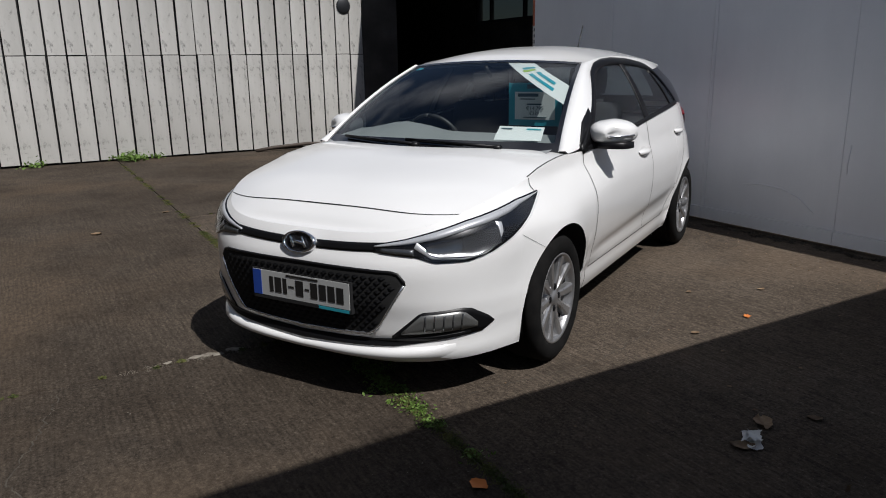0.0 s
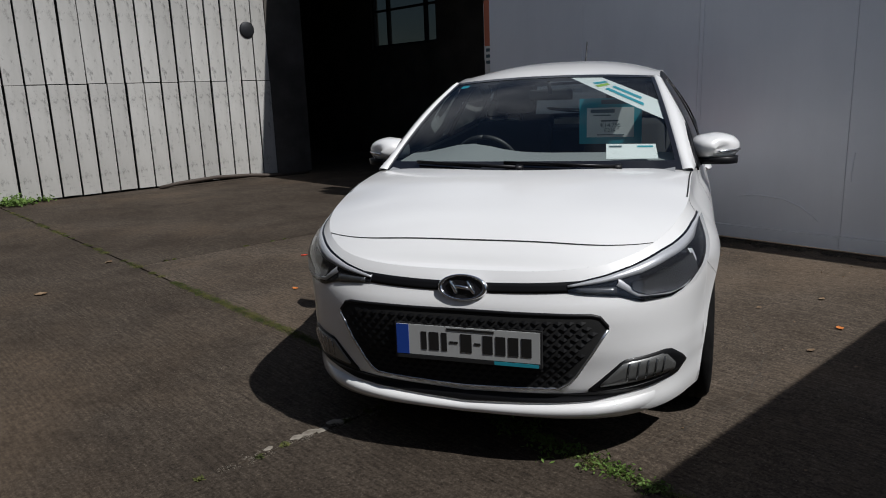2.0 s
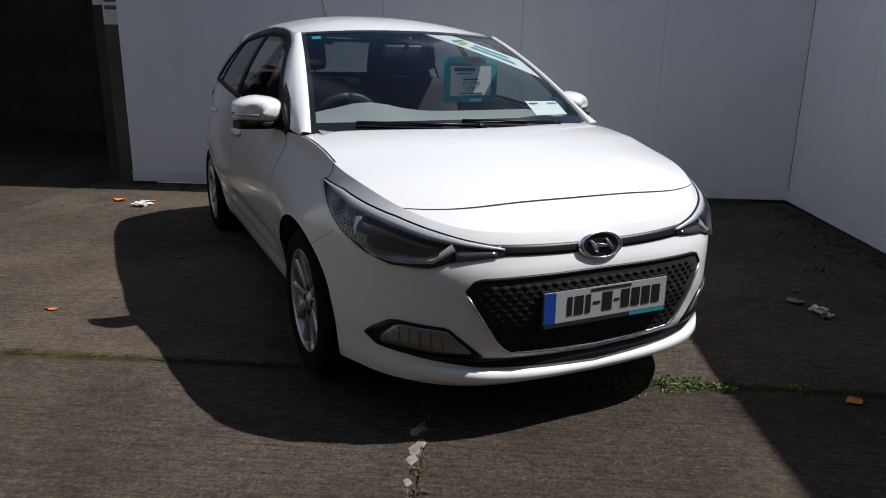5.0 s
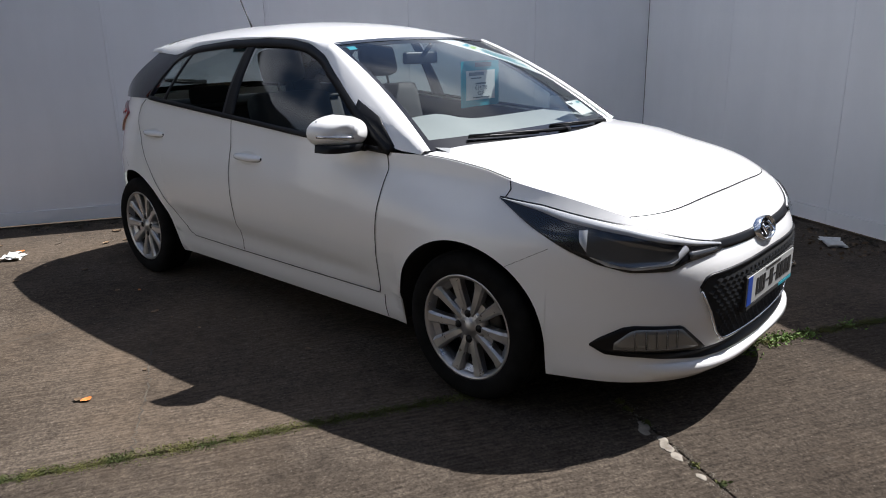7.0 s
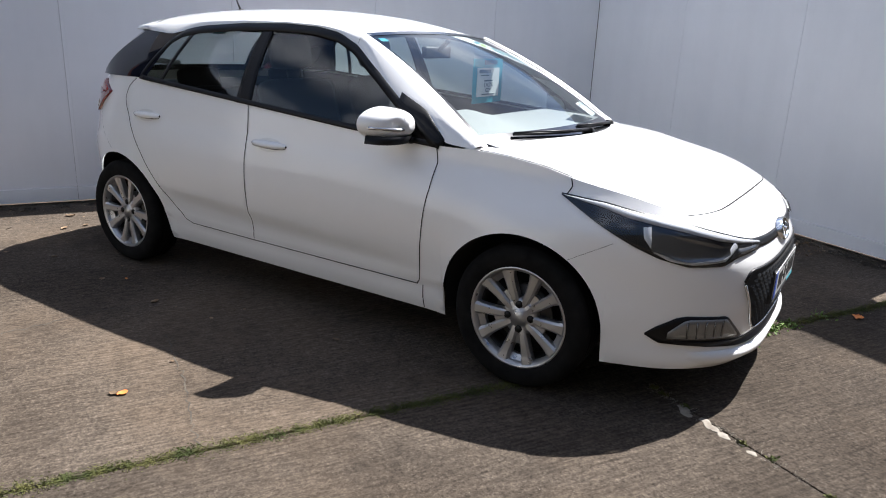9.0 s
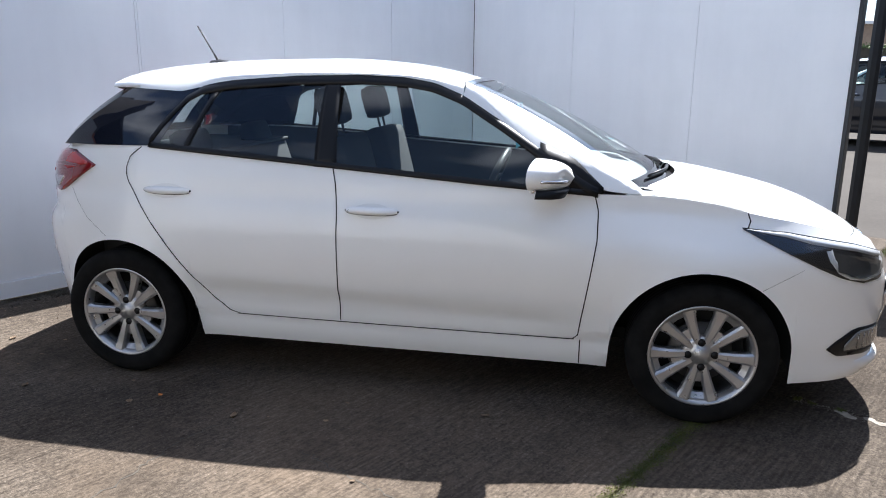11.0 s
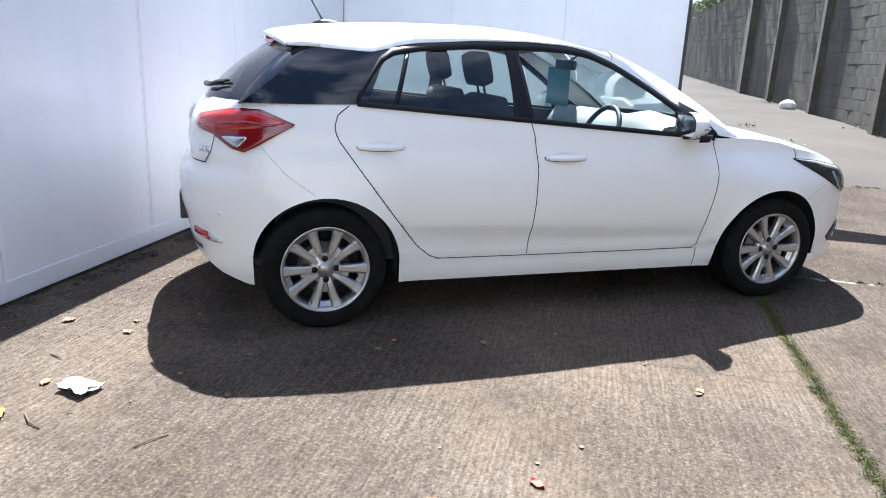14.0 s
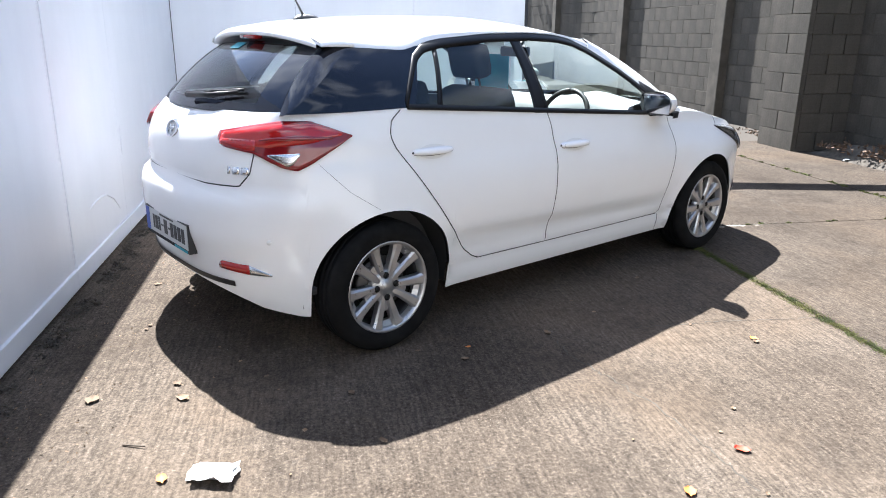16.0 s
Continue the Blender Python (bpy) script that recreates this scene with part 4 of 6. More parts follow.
def build_rear(car, body, paint):
    R = s_rear
    for pts in ([(R(-0.60), 1.0), (R(-0.62), 0.93), (R(-0.60), 0.82), (R(-0.55), 0.765), (R(-0.35), 0.757), (R(-0.02), 0.755)], ):
        for sgn in (1, -1):
            bm = bmesh.new()
            p2 = [(a if sgn == 1 else -a, z) for a, z in pts]
            p2 = [(a, z) for a, z in p2]
            ribbon(bm, p2, shell, 0.006, 0.002)
            part("shut_line", bm, GAP, body)
    # oval emblem on the tailgate
    c = Vector((shell(R(0.0001), 0.955).x - 0.004, 0, 0.955))
    bm = bmesh.new()
    rows = []
    for j in range(32):
        a = j * math.tau / 32
        d = Vector((0, 0.06 * math.cos(a), 0.036 * math.sin(a)))
        rows.append([c + d * k + Vector((h + d.z * 0.36, 0, 0)) for k, h in ((1.1, 0.012), (1.06, -0.004), (0.95, -0.006), (0.86, 0.0))])
    grid(bm, rows + [rows[0]])
    for pts in (((0.028, -0.015), (0.014, 0.015)), ((-0.014, -0.015), (-0.028, 0.015)), ((0.02, -0.002), (-0.02, 0.002))):
        tube(bm, [c + Vector((-0.004 + z * 0.36, y, z)) for y, z in pts], 0.005, 6)
    part("rear_emblem", bm, CHROME, body, "oval chrome emblem")
    # badge as plain bars
    for k, (y0, y1) in enumerate(((-0.50, -0.513), (-0.525, -0.555), (-0.565, -0.595))):
        bm = bmesh.new()
        patch(bm, lambda t: (R(y0 + (y1 - y0) * t), 0.815), lambda t: (R(y0 + (y1 - y0) * t), 0.845), shell, 3, 1, off=0.004, edge=0.004)
        part("badge_bar", bm, CHROME, body)
    plate(body, lambda a, z, off=0.0: Vector((-1.943 - off, 0.0 + a, 0.505 + z)), -1)
    for side in (1, -1):
        i3, o3 = R(side * 0.44), s_side(-1.425, side)
        q = lambda t: i3 + (o3 - i3) * t
        lo = [(0.0, 0.955), (0.06, 0.925), (0.32, 0.905), (0.52, 0.85), (0.62, 0.838), (0.7, 0.86), (1.0, 0.968)]
        hi = [(0.0, 0.985), (0.25, 1.01), (0.5, 1.03), (0.72, 1.03), (0.85, 1.005), (1.0, 0.972)]
        bm = bmesh.new()
        patch(bm, lambda t: (q(t), line(t, lo)), lambda t: (q(t), line(t, hi)), shell, 40, 8, off=0.014, edge=0.016)
        lamp = part("tail_light", bm, RED_DARK, body, "red tail light wrapping round the corner")
        bm = bmesh.new()
        patch(bm, lambda t: (q(0.03 + 0.9 * t), line(t, [(0, 0.946), (0.1, 0.934), (0.45, 0.93), (0.75, 0.945), (1, 0.974)])), lambda t: (q(0.03 + 0.9 * t), line(t, [(0, 0.982), (0.3, 1.008), (0.55, 1.023), (0.78, 1.021), (1, 0.984)])), shell, 24, 3, off=0.017, edge=0.004)
        part("lamp_red", bm, RED, lamp, "bright red lens")
        bm = bmesh.new()
        patch(bm, lambda t: (q(0.36 + 0.5 * t), 0.955 + 0.006 * t), lambda t: (q(0.36 + 0.5 * t), line(t, [(0, 0.962), (0.5, 0.978), (1, 0.968)])), shell, 14, 2, off=0.0215, edge=0.003)
        part("lamp_band", bm, RED_DARK, lamp, "darker red band across the lens")
        bm = bmesh.new()
        patch(bm, lambda t: (q(0.03 + 0.30 * t), line(t, [(0, 0.935), (1, 0.915)])), lambda t: (q(0.03 + 0.30 * t), 0.958), shell, 12, 2, off=0.017, edge=0.004)
        part("lamp_red", bm, RED, lamp)
        bm = bmesh.new()
        patch(bm, lambda t: (q(0.42 + 0.22 * t), line(t, [(0, 0.896), (0.6, 0.856), (0.75, 0.86), (1, 0.9)])), lambda t: (q(0.42 + 0.22 * t), line(t, [(0, 0.902), (1, 0.908)])), shell, 14, 3, off=0.017, edge=0.004)
        part("lamp_clear", bm, SILVER, lamp, "clear reversing lens")
        # reflectors low in the bumper
        a, b = R(side * 0.43), R(side * 0.66)
        bm = bmesh.new()
        patch(bm, lambda t: (a + (b - a) * 0.62 * t, 0.405 - 0.012 * t), lambda t: (a + (b - a) * 0.62 * t, line(t, [(0, 0.425), (0.1, 0.44), (1, 0.435)])), shell, 8, 2, off=0.005, edge=0.005)
        part("rear_reflector", bm, RED, body, "red bumper reflector")
        bm = bmesh.new()
        patch(bm, lambda t: (a + (b - a) * (0.62 + 0.38 * t), 0.393 + 0.0 * t), lambda t: (a + (b - a) * (0.62 + 0.38 * t), line(t, [(0, 0.435), (1, 0.398)])), shell, 8, 2, off=0.005, edge=0.005)
        part("rear_fog", bm, SILVER, body, "clear reversing reflector")
        for yy in (0.66, 0.25):
            bm = bmesh.new()
            p = shell(R(side * yy), 0.545, 0.001)
            n = (shell(R(side * yy), 0.545, 0.05) - p).normalized()
            lathe(bm, [(0.0, 0.002), (0.010, 0.002), (0.011, 0.0)], 12, Matrix.Translation(p) @ n.to_track_quat("Y", "Z").to_matrix().to_4x4())
            part("parking_sensor", bm, SHADED_WHITE, body)
    rows = []
    bm = bmesh.new()
    for k in range(41):
        y = -0.5 + 1.0 * k / 40
        p = shell(R(y if abs(y) > 1e-4 else 1e-4), 0.352, 0.003)
        w = shell(R(y if abs(y) > 1e-4 else 1e-4), 0.325, 0.002)
        rows.append([p, w, Vector((w.x + 0.06, w.y * 0.97, 0.32)), Vector((w.x + 0.25, w.y * 0.95, 0.31))])
    grid(bm, rows)
    part("diffuser", bm, BLACK_PLASTIC, body)


def rounded(bm, lo, hi, bevel, m=Matrix.Identity(4)):
    return box(bm, lo, hi, m, bevel)


def build_cabin(car):
    # dashboard
    bm = bmesh.new()
    rows = []
    for k in range(17):
        y = -0.68 + 1.36 * k / 16
        hump = 0.05 * math.exp(-((y + 0.36) / 0.19) ** 2)
        rows.append([Vector((x, y, z + hump * h)) for x, z, h in ((1.09, 0.93, 0.0), (0.9, 0.965, 0.3), (0.7, 0.985, 1.0), (0.58, 0.965, 1.0), (0.52, 0.88, 0.3), (0.52, 0.5, 0.0))])
    grid(bm, rows)
    dash = part("dashboard", bm, DASH, car, "grey dashboard")
    # steering wheel, on the right
    bm = bmesh.new()
    m = Matrix.Translation((0.36, -0.36, 0.885)) @ Matrix.Rotation(radians(-66), 4, "Y")
    ring = [m @ Vector((0.18 * math.cos(a), 0.18 * math.sin(a), 0)) for a in np.linspace(0, math.tau, 37)]
    tube(bm, ring, 0.015, 8)
    for a in (0.1, math.pi - 0.1, -math.pi / 2):
        tube(bm, [m @ Vector((0.05 * math.sin(a), 0.05 * math.cos(a), -0.01)), m @ Vector((0.18 * math.sin(a), 0.18 * math.cos(a), 0))], 0.016, 6)
    lathe(bm, [(0.0, 0.02), (0.06, 0.01), (0.075, -0.02)], 20, m @ Matrix.Rotation(radians(90), 4, "X"))
    part("steering_wheel", bm, BLACK_PLASTIC, car)
    # lower cabin lining
    bm = bmesh.new()
    for side in (1, -1):
        rows = []
        for x in np.linspace(-1.5, 0.8, 20):
            y = abs(shell(s_side(x), shoulder(x)).y)
            rows.append([Vector((x, side * (y - 0.03), shoulder(x) - 0.005)), Vector((x, side * (y - 0.06), 0.75)), Vector((x, side * (y - 0.08), 0.32))])
        grid(bm, rows)
    box(bm, (-1.6, -0.72, 0.30), (0.8, 0.72, 0.33))
    part("door_trim", bm, INTERIOR, car)
    # parcel shelf
    bm = bmesh.new()
    box(bm, (-1.62, -0.6, 0.99), (-1.05, 0.6, 1.01), bevel=0.008)
    part("parcel_shelf", bm, INTERIOR, car)
    for y in (-0.36, 0.36):
        bm = bmesh.new()
        lean = Matrix.Translation((-0.22, y, 0.5)) @ Matrix.Rotation(radians(-14), 4, "Y")
        rounded(bm, (-0.07, -0.25, 0.0), (0.07, 0.25, 0.62), 0.06, lean)
        rounded(bm, (-0.25, y - 0.25, 0.42), (0.28, y + 0.25, 0.58), 0.05)
        seat = part("front_seat", bm, FABRIC, car)
        bm = bmesh.new()
        rounded(bm, (-0.055, -0.125, 0.67), (0.05, 0.125, 0.85), 0.045, lean)
        tube(bm, [lean @ Vector((0, -0.05, 0.6)), lean @ Vector((0, -0.05, 0.7))], 0.007, 6)
        tube(bm, [lean @ Vector((0, 0.05, 0.6)), lean @ Vector((0, 0.05, 0.7))], 0.007, 6)
        part("headrest", bm, FABRIC, seat)
    bm = bmesh.new()
    lean = Matrix.Translation((-0.98, 0, 0.5)) @ Matrix.Rotation(radians(-18), 4, "Y")
    rounded(bm, (-0.07, -0.62, 0.0), (0.07, 0.62, 0.52), 0.05, lean)
    rounded(bm, (-1.0, -0.6, 0.38), (-0.5, 0.6, 0.55), 0.05)
    bench = part("rear_seat", bm, FABRIC, car)
    for y in (-0.36, 0.36):
        bm = bmesh.new()
        rounded(bm, (-0.05, y - 0.13, 0.50), (0.05, y + 0.13, 0.64), 0.04, lean)
        part("headrest", bm, FABRIC, bench)
    # inside mirror
    bm = bmesh.new()
    rounded(bm, (0.28, -0.12, 1.24), (0.31, 0.12, 1.30), 0.012)
    tube(bm, [(0.31, 0, 1.28), (0.37, 0, 1.335)], 0.012, 6)
    part("inside_mirror", bm, BLACK_PLASTIC, car)
    # cards and stickers behind the screen
    def card(nm, u0, u1, v0, v1, off, mat, parent, skew=0.0, label=""):
        bm = bmesh.new()
        patch(bm, lambda t: (u0 + (u1 - u0) * t, v0), lambda t: (u0 + (u1 - u0) * t + skew, v1), screen_point, 6, 6, off=off)
        return part(nm, bm, mat, parent, label)
    # white sash across the passenger's upper corner, with plain shapes for its lettering
    sash_lo, sash_hi = poly_line([(0.17, 0.985), (0.955, 0.44)]), poly_line([(0.47, 0.985), (0.955, 0.66)])
    def sash_at(t, w):
        p, q = sash_lo(t), sash_hi(t)
        return (p[0] + (q[0] - p[0]) * (w + 0.5), p[1] + (q[1] - p[1]) * (w + 0.5))
    def sash(nm, a, b, w0, w1, off, mat, parent, label=""):
        bm = bmesh.new()
        patch(bm, lambda t: sash_at(a + (b - a) * t, w0), lambda t: sash_at(a + (b - a) * t, w1), screen_point, 10, 3, off=off)
        return part(nm, bm, mat, parent, label)
    s0 = sash("window_sash", 0.0, 1.0, -0.5, 0.5, -0.004, WHITE_CARD, car, "white sash with teal and green printing")
    sash("print_bar", 0.22, 0.27, -0.2, 0.3, -0.002, TEAL, s0)
    sash("print_bar", 0.29, 0.34, -0.3, 0.2, -0.002, LIME, s0)
    sash("print_bar", 0.40, 0.78, 0.08, 0.24, -0.002, TEAL, s0)
    sash("print_bar", 0.40, 0.82, -0.24, -0.08, -0.002, TEAL, s0)
    # price card hanging upright behind the screen
    def flat(nm, y0, y1, z0, z1, x, mat, parent, label=""):
        bm = bmesh.new()
        box(bm, (x - 0.001, y0, z0), (x + 0.001, y1, z1))
        return part(nm, bm, mat, parent, label, smooth=False)
    c0 = flat("price_card", 0.175, 0.50, 1.005, 1.245, 0.42, TEAL, car, "teal and white price card behind the windscreen")
    flat("card_panel", 0.215, 0.46, 1.04, 1.195, 0.423, WHITE_CARD, c0)
    flat("print_bar", 0.235, 0.36, 1.168, 1.186, 0.426, INK, c0)
    flat("print_bar", 0.25, 0.34, 1.152, 1.158, 0.426, INK, c0)
    flat("print_bar", 0.29, 0.38, 1.122, 1.13, 0.426, INK, c0)
    flat("print_bar", 0.27, 0.41, 1.05, 1.055, 0.426, INK, c0)
    flat("print_bar", 0.29, 0.43, 1.213, 1.236, 0.423, INK, c0)
    for txt, y, z, size in (("€14,795", 0.285, 1.093, 0.032), ("€239", 0.305, 1.066, 0.028)):
        cu = bpy.data.curves.new("price_text", "FONT")
        cu.body, cu.size, cu.extrude = txt, size, 0.0004
        cu.materials.append(INK)
        tmp = bpy.data.objects.new("price_text", cu)
        scene.collection.objects.link(tmp)
        me = bpy.data.meshes.new_from_object(tmp.evaluated_get(bpy.context.evaluated_depsgraph_get()))
        bpy.data.objects.remove(tmp)
        ob = new("price_text", me)
        ob.parent = c0
        ob.matrix_world = Matrix(((0, 0, 1, 0.4265), (1, 0, 0, y), (0, 1, 0, z), (0, 0, 0, 1)))
    c1 = card("tax_slip", 0.54, 0.86, 0.10, 0.22, -0.01, WHITE_CARD, car, 0.0, "white paper slip behind the windscreen")
    card("print_bar", 0.56, 0.64, 0.19, 0.203, -0.008, INK, c1)
    card("print_bar", 0.74, 0.84, 0.19, 0.203, -0.008, TEAL, c1)
    card("sticker", -0.9, -0.82, 0.9, 0.94, -0.003, TEAL, car, 0.0, "small teal sticker")


# ---- yard: the walls stand at an angle to the car ----
YARD = Matrix.Rotation(radians(-29.5), 4, "Z")
CONCRETE = shader("concrete_slab", (0.2, 0.18, 0.16), 0.95, spec=0.1)
_c = ramp(CONCRETE, texture(CONCRETE, 0.8, detail=8), [(0.3, (0.07, 0.053, 0.038)), (0.7, (0.13, 0.104, 0.079))])
_broom = texture(CONCRETE, 34.0, (1.0, 0.09, 1.0), 0.0, detail=7, rough=0.75)
_c = blend(CONCRETE, "MULTIPLY", 0.6, _c, ramp(CONCRETE, _broom, [(0.36, 0.5), (0.62, 1.05)]))
_grit = texture(CONCRETE, 75.0, detail=5, rough=0.8)
_c = blend(CONCRETE, "MULTIPLY", 1.0, _c, ramp(CONCRETE, _grit, [(0.36, 0.4), (0.5, 1.0), (0.66, 1.05)]))
_c = blend(CONCRETE, "ADD", 1.0, _c, ramp(CONCRETE, _grit, [(0.55, (0.0, 0.0, 0.0)), (0.68, (0.085, 0.072, 0.058))]))
_c = blend(CONCRETE, "MIX", ramp(CONCRETE, texture(CONCRETE, 2.1, detail=6, rough=0.7), [(0.5, 0.0), (0.68, 0.7)]), _c, (0.045, 0.035, 0.026))
_c = blend(CONCRETE, "MIX", ramp(CONCRETE, texture(CONCRETE, 0.45, detail=6), [(0.5, 0.0), (0.66, 0.6)]), _c, (0.14, 0.102, 0.069))
set_color(CONCRETE, _c)
_c = blend(CONCRETE, "MIX", ramp(CONCRETE, texture(CONCRETE, 7.0, detail=8, rough=0.8), [(0.6, 0.0), (0.72, 0.4)]), _c, (0.165, 0.142, 0.117))
_c = blend(CONCRETE, "MULTIPLY", 0.8, _c, ramp(CONCRETE, texture(CONCRETE, 38.0, (1.0, 0.5, 1.0), detail=8, rough=0.85), [(0.4, 0.5), (0.58, 1.15)]))
set_color(CONCRETE, _c)
# brushed grooves along the slabs, and each slab's own tone
_g = texture(CONCRETE, 13.0, (1.0, 0.12, 1.0), kind="ShaderNodeTexWave")
_w = _g.node
_w.bands_direction = "X"
_w.inputs["Distortion"].default_value = 9.0
_w.inputs["Detail"].default_value = 3.0
_w.inputs["Detail Scale"].default_value = 1.6
_patchy = ramp(CONCRETE, texture(CONCRETE, 1.7, detail=5), [(0.38, 0.05), (0.68, 0.55)])
_c = blend(CONCRETE, "MULTIPLY", _patchy, _c, ramp(CONCRETE, _w.outputs["Fac"], [(0.1, 0.62), (0.7, 1.12)]))
_oi = CONCRETE.node_tree.nodes.new("ShaderNodeObjectInfo")
_c = blend(CONCRETE, "MULTIPLY", 1.0, _c, _oi.outputs["Color"])
set_color(CONCRETE, _c)
set_bump(CONCRETE, blend(CONCRETE, "MIX", 0.14, blend(CONCRETE, "MIX", 0.45, _broom, _grit), _w.outputs["Fac"]), 0.9, 0.008)
ALLEY = shader("alley_concrete", (0.3, 0.29, 0.27), 0.95, spec=0.2)
set_color(ALLEY, blend(ALLEY, "MULTIPLY", 0.5, ramp(ALLEY, texture(ALLEY, 0.35, detail=8), [(0.3, (0.05, 0.043, 0.036)), (0.7, (0.08, 0.07, 0.059))]), ramp(ALLEY, texture(ALLEY, 30.0), [(0.3, 0.6), (0.7, 1.0)])))
SOIL = shader("soil", (0.06, 0.05, 0.04), 0.95)
set_color(SOIL, ramp(SOIL, texture(SOIL, 12.0), [(0.3, (0.03, 0.025, 0.02)), (0.7, (0.1, 0.085, 0.065))]))
HOARDING = shader("hoarding_paint", (0.72, 0.74, 0.78), 0.32, spec=0.5)
_h = ramp(HOARDING, texture(HOARDING, 1.1, detail=6), [(0.35, (0.79, 0.81, 0.85)), (0.7, (0.73, 0.755, 0.8))])
_h = blend(HOARDING, "MULTIPLY", 0.1, _h, ramp(HOARDING, texture(HOARDING, 5.0, (1, 1, 0.15), detail=8), [(0.4, 0.75), (0.6, 1.0)]))
set_color(HOARDING, _h)
set_bump(HOARDING, texture(HOARDING, 1.7, detail=3), 0.12, 0.06)
BLOCK = shader("concrete_block", (0.26, 0.245, 0.22), 0.92)
_b = ramp(BLOCK, texture(BLOCK, 1.3, detail=8), [(0.3, (0.072, 0.063, 0.048)), (0.7, (0.135, 0.117, 0.091))])
_b = blend(BLOCK, "MULTIPLY", 0.7, _b, ramp(BLOCK, texture(BLOCK, 40.0, detail=6), [(0.3, 0.6), (0.7, 1.0)]))
_b = blend(BLOCK, "MULTIPLY", 0.8, _b, ramp(BLOCK, texture(BLOCK, 2.5, (1.0, 1.0, 0.12), detail=6), [(0.38, 0.6), (0.62, 1.0)]))
set_color(BLOCK, island_tint(BLOCK, _b, 0.1))
set_bump(BLOCK, texture(BLOCK, 70.0), 0.6, 0.006)
MORTAR = shader("mortar", (0.2, 0.19, 0.17), 0.95)
set_color(MORTAR, ramp(MORTAR, texture(MORTAR, 4.0), [(0.3, (0.058, 0.05, 0.039)), (0.7, (0.11, 0.096, 0.075))]))
PLANK = shader("white_painted_plank", (0.62, 0.61, 0.58), 0.7)
_p = ramp(PLANK, texture(PLANK, 1.6, (1, 1, 0.35), detail=8), [(0.3, (0.44, 0.43, 0.4)), (0.65, (0.62, 0.61, 0.58))])
_p = blend(PLANK, "MULTIPLY", 0.8, _p, ramp(PLANK, texture(PLANK, 9.0, (1, 1, 0.6), detail=8, rough=0.8), [(0.36, 0.35), (0.46, 1.0)]))
set_color(PLANK, island_tint(PLANK, _p, 0.16))
set_bump(PLANK, texture(PLANK, 20.0, (1, 1, 0.1)), 0.3, 0.004)
# near-black base colour that stands in for the shed's unlit interior
SHED = shader("shed_shade", (0.05, 0.045, 0.04), 0.9)
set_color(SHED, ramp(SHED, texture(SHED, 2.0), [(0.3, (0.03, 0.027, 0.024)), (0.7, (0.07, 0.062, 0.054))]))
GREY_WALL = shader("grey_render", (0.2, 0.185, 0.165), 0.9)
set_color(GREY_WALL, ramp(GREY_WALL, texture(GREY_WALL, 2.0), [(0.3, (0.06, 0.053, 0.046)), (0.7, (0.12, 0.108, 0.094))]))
POST = shader("dark_steel", (0.03, 0.032, 0.036), 0.5, 0.4)
MOSS = shader("moss", (0.1, 0.14, 0.03), 0.95)
set_color(MOSS, blend(MOSS, "MIX", ramp(MOSS, texture(MOSS, 9.0), [(0.4, 0.0), (0.65, 1.0)]), (0.05, 0.065, 0.014), (0.125, 0.12, 0.034)))
LEAF_GREEN = shader("weed_leaf", (0.11, 0.19, 0.03), 0.7)
FOLIAGE = shader("foliage", (0.07, 0.12, 0.03), 0.75)
set_color(FOLIAGE, ramp(FOLIAGE, texture(FOLIAGE, 1.5), [(0.35, (0.04, 0.08, 0.02)), (0.7, (0.12, 0.18, 0.05))]))
BARK = shader("bark", (0.1, 0.08, 0.06), 0.9)
DRY_LEAF = shader("dry_leaf", (0.35, 0.24, 0.12), 0.8)
set_color(DRY_LEAF, island_tint(DRY_LEAF, ramp(DRY_LEAF, texture(DRY_LEAF, 25.0), [(0.3, (0.17, 0.095, 0.045)), (0.7, (0.32, 0.23, 0.14))]), 0.5))
GRIT = shader("stone_grit", (0.3, 0.27, 0.23), 0.95)
set_color(GRIT, ramp(GRIT, texture(GRIT, 22.0), [(0.3, (0.14, 0.12, 0.095)), (0.7, (0.34, 0.31, 0.26))]))
ROTTEN = shader("rotting_leaves", (0.09, 0.055, 0.032), 0.9)
set_color(ROTTEN, ramp(ROTTEN, texture(ROTTEN, 20.0), [(0.3, (0.04, 0.026, 0.018)), (0.7, (0.15, 0.09, 0.05))]))
ORANGE_LEAF = shader("orange_leaf", (0.62, 0.2, 0.04), 0.7)
RED_LEAF = shader("red_litter", (0.72, 0.07, 0.03), 0.6)
PAPER = shader("paper", (0.72, 0.71, 0.68), 0.8)
set_color(PAPER, ramp(PAPER, texture(PAPER, 18.0), [(0.3, (0.6, 0.59, 0.55)), (0.7, (0.78, 0.77, 0.74))]))
BRICK_FAR = shader("brown_brick", (0.3, 0.22, 0.16), 0.9)
set_color(BRICK_FAR, ramp(BRICK_FAR, texture(BRICK_FAR, 1.5), [(0.3, (0.25, 0.18, 0.13)), (0.7, (0.36, 0.27, 0.2))]))
BLUE_GREY = shader("blue_grey_door", (0.25, 0.3, 0.36), 0.6)
WHITE_METAL = shader("white_metal", (0.7, 0.71, 0.72), 0.5)
SIGN_ORANGE = shader("sign_orange", (0.55, 0.13, 0.05), 0.5)
DULL_GLASS = shader("dull_window", (0.2, 0.22, 0.22), 0.15)


def structure(name, bm, mat, label="", smooth=False, parent=None, at=YARD):
    ob = mesh_object(name, bm, mat, smooth, parent, label)
    if parent is None:
        ob.matrix_world = at
        tagged(ob, label, "", "", "structure")
    return ob


def rise(v):
    """The alley climbs gently away from the yard."""
    return line(v, [(4.6, 0.0), (13.0, 0.2), (30.0, 0.66), (50.0, 1.05), (400.0, 1.2)])


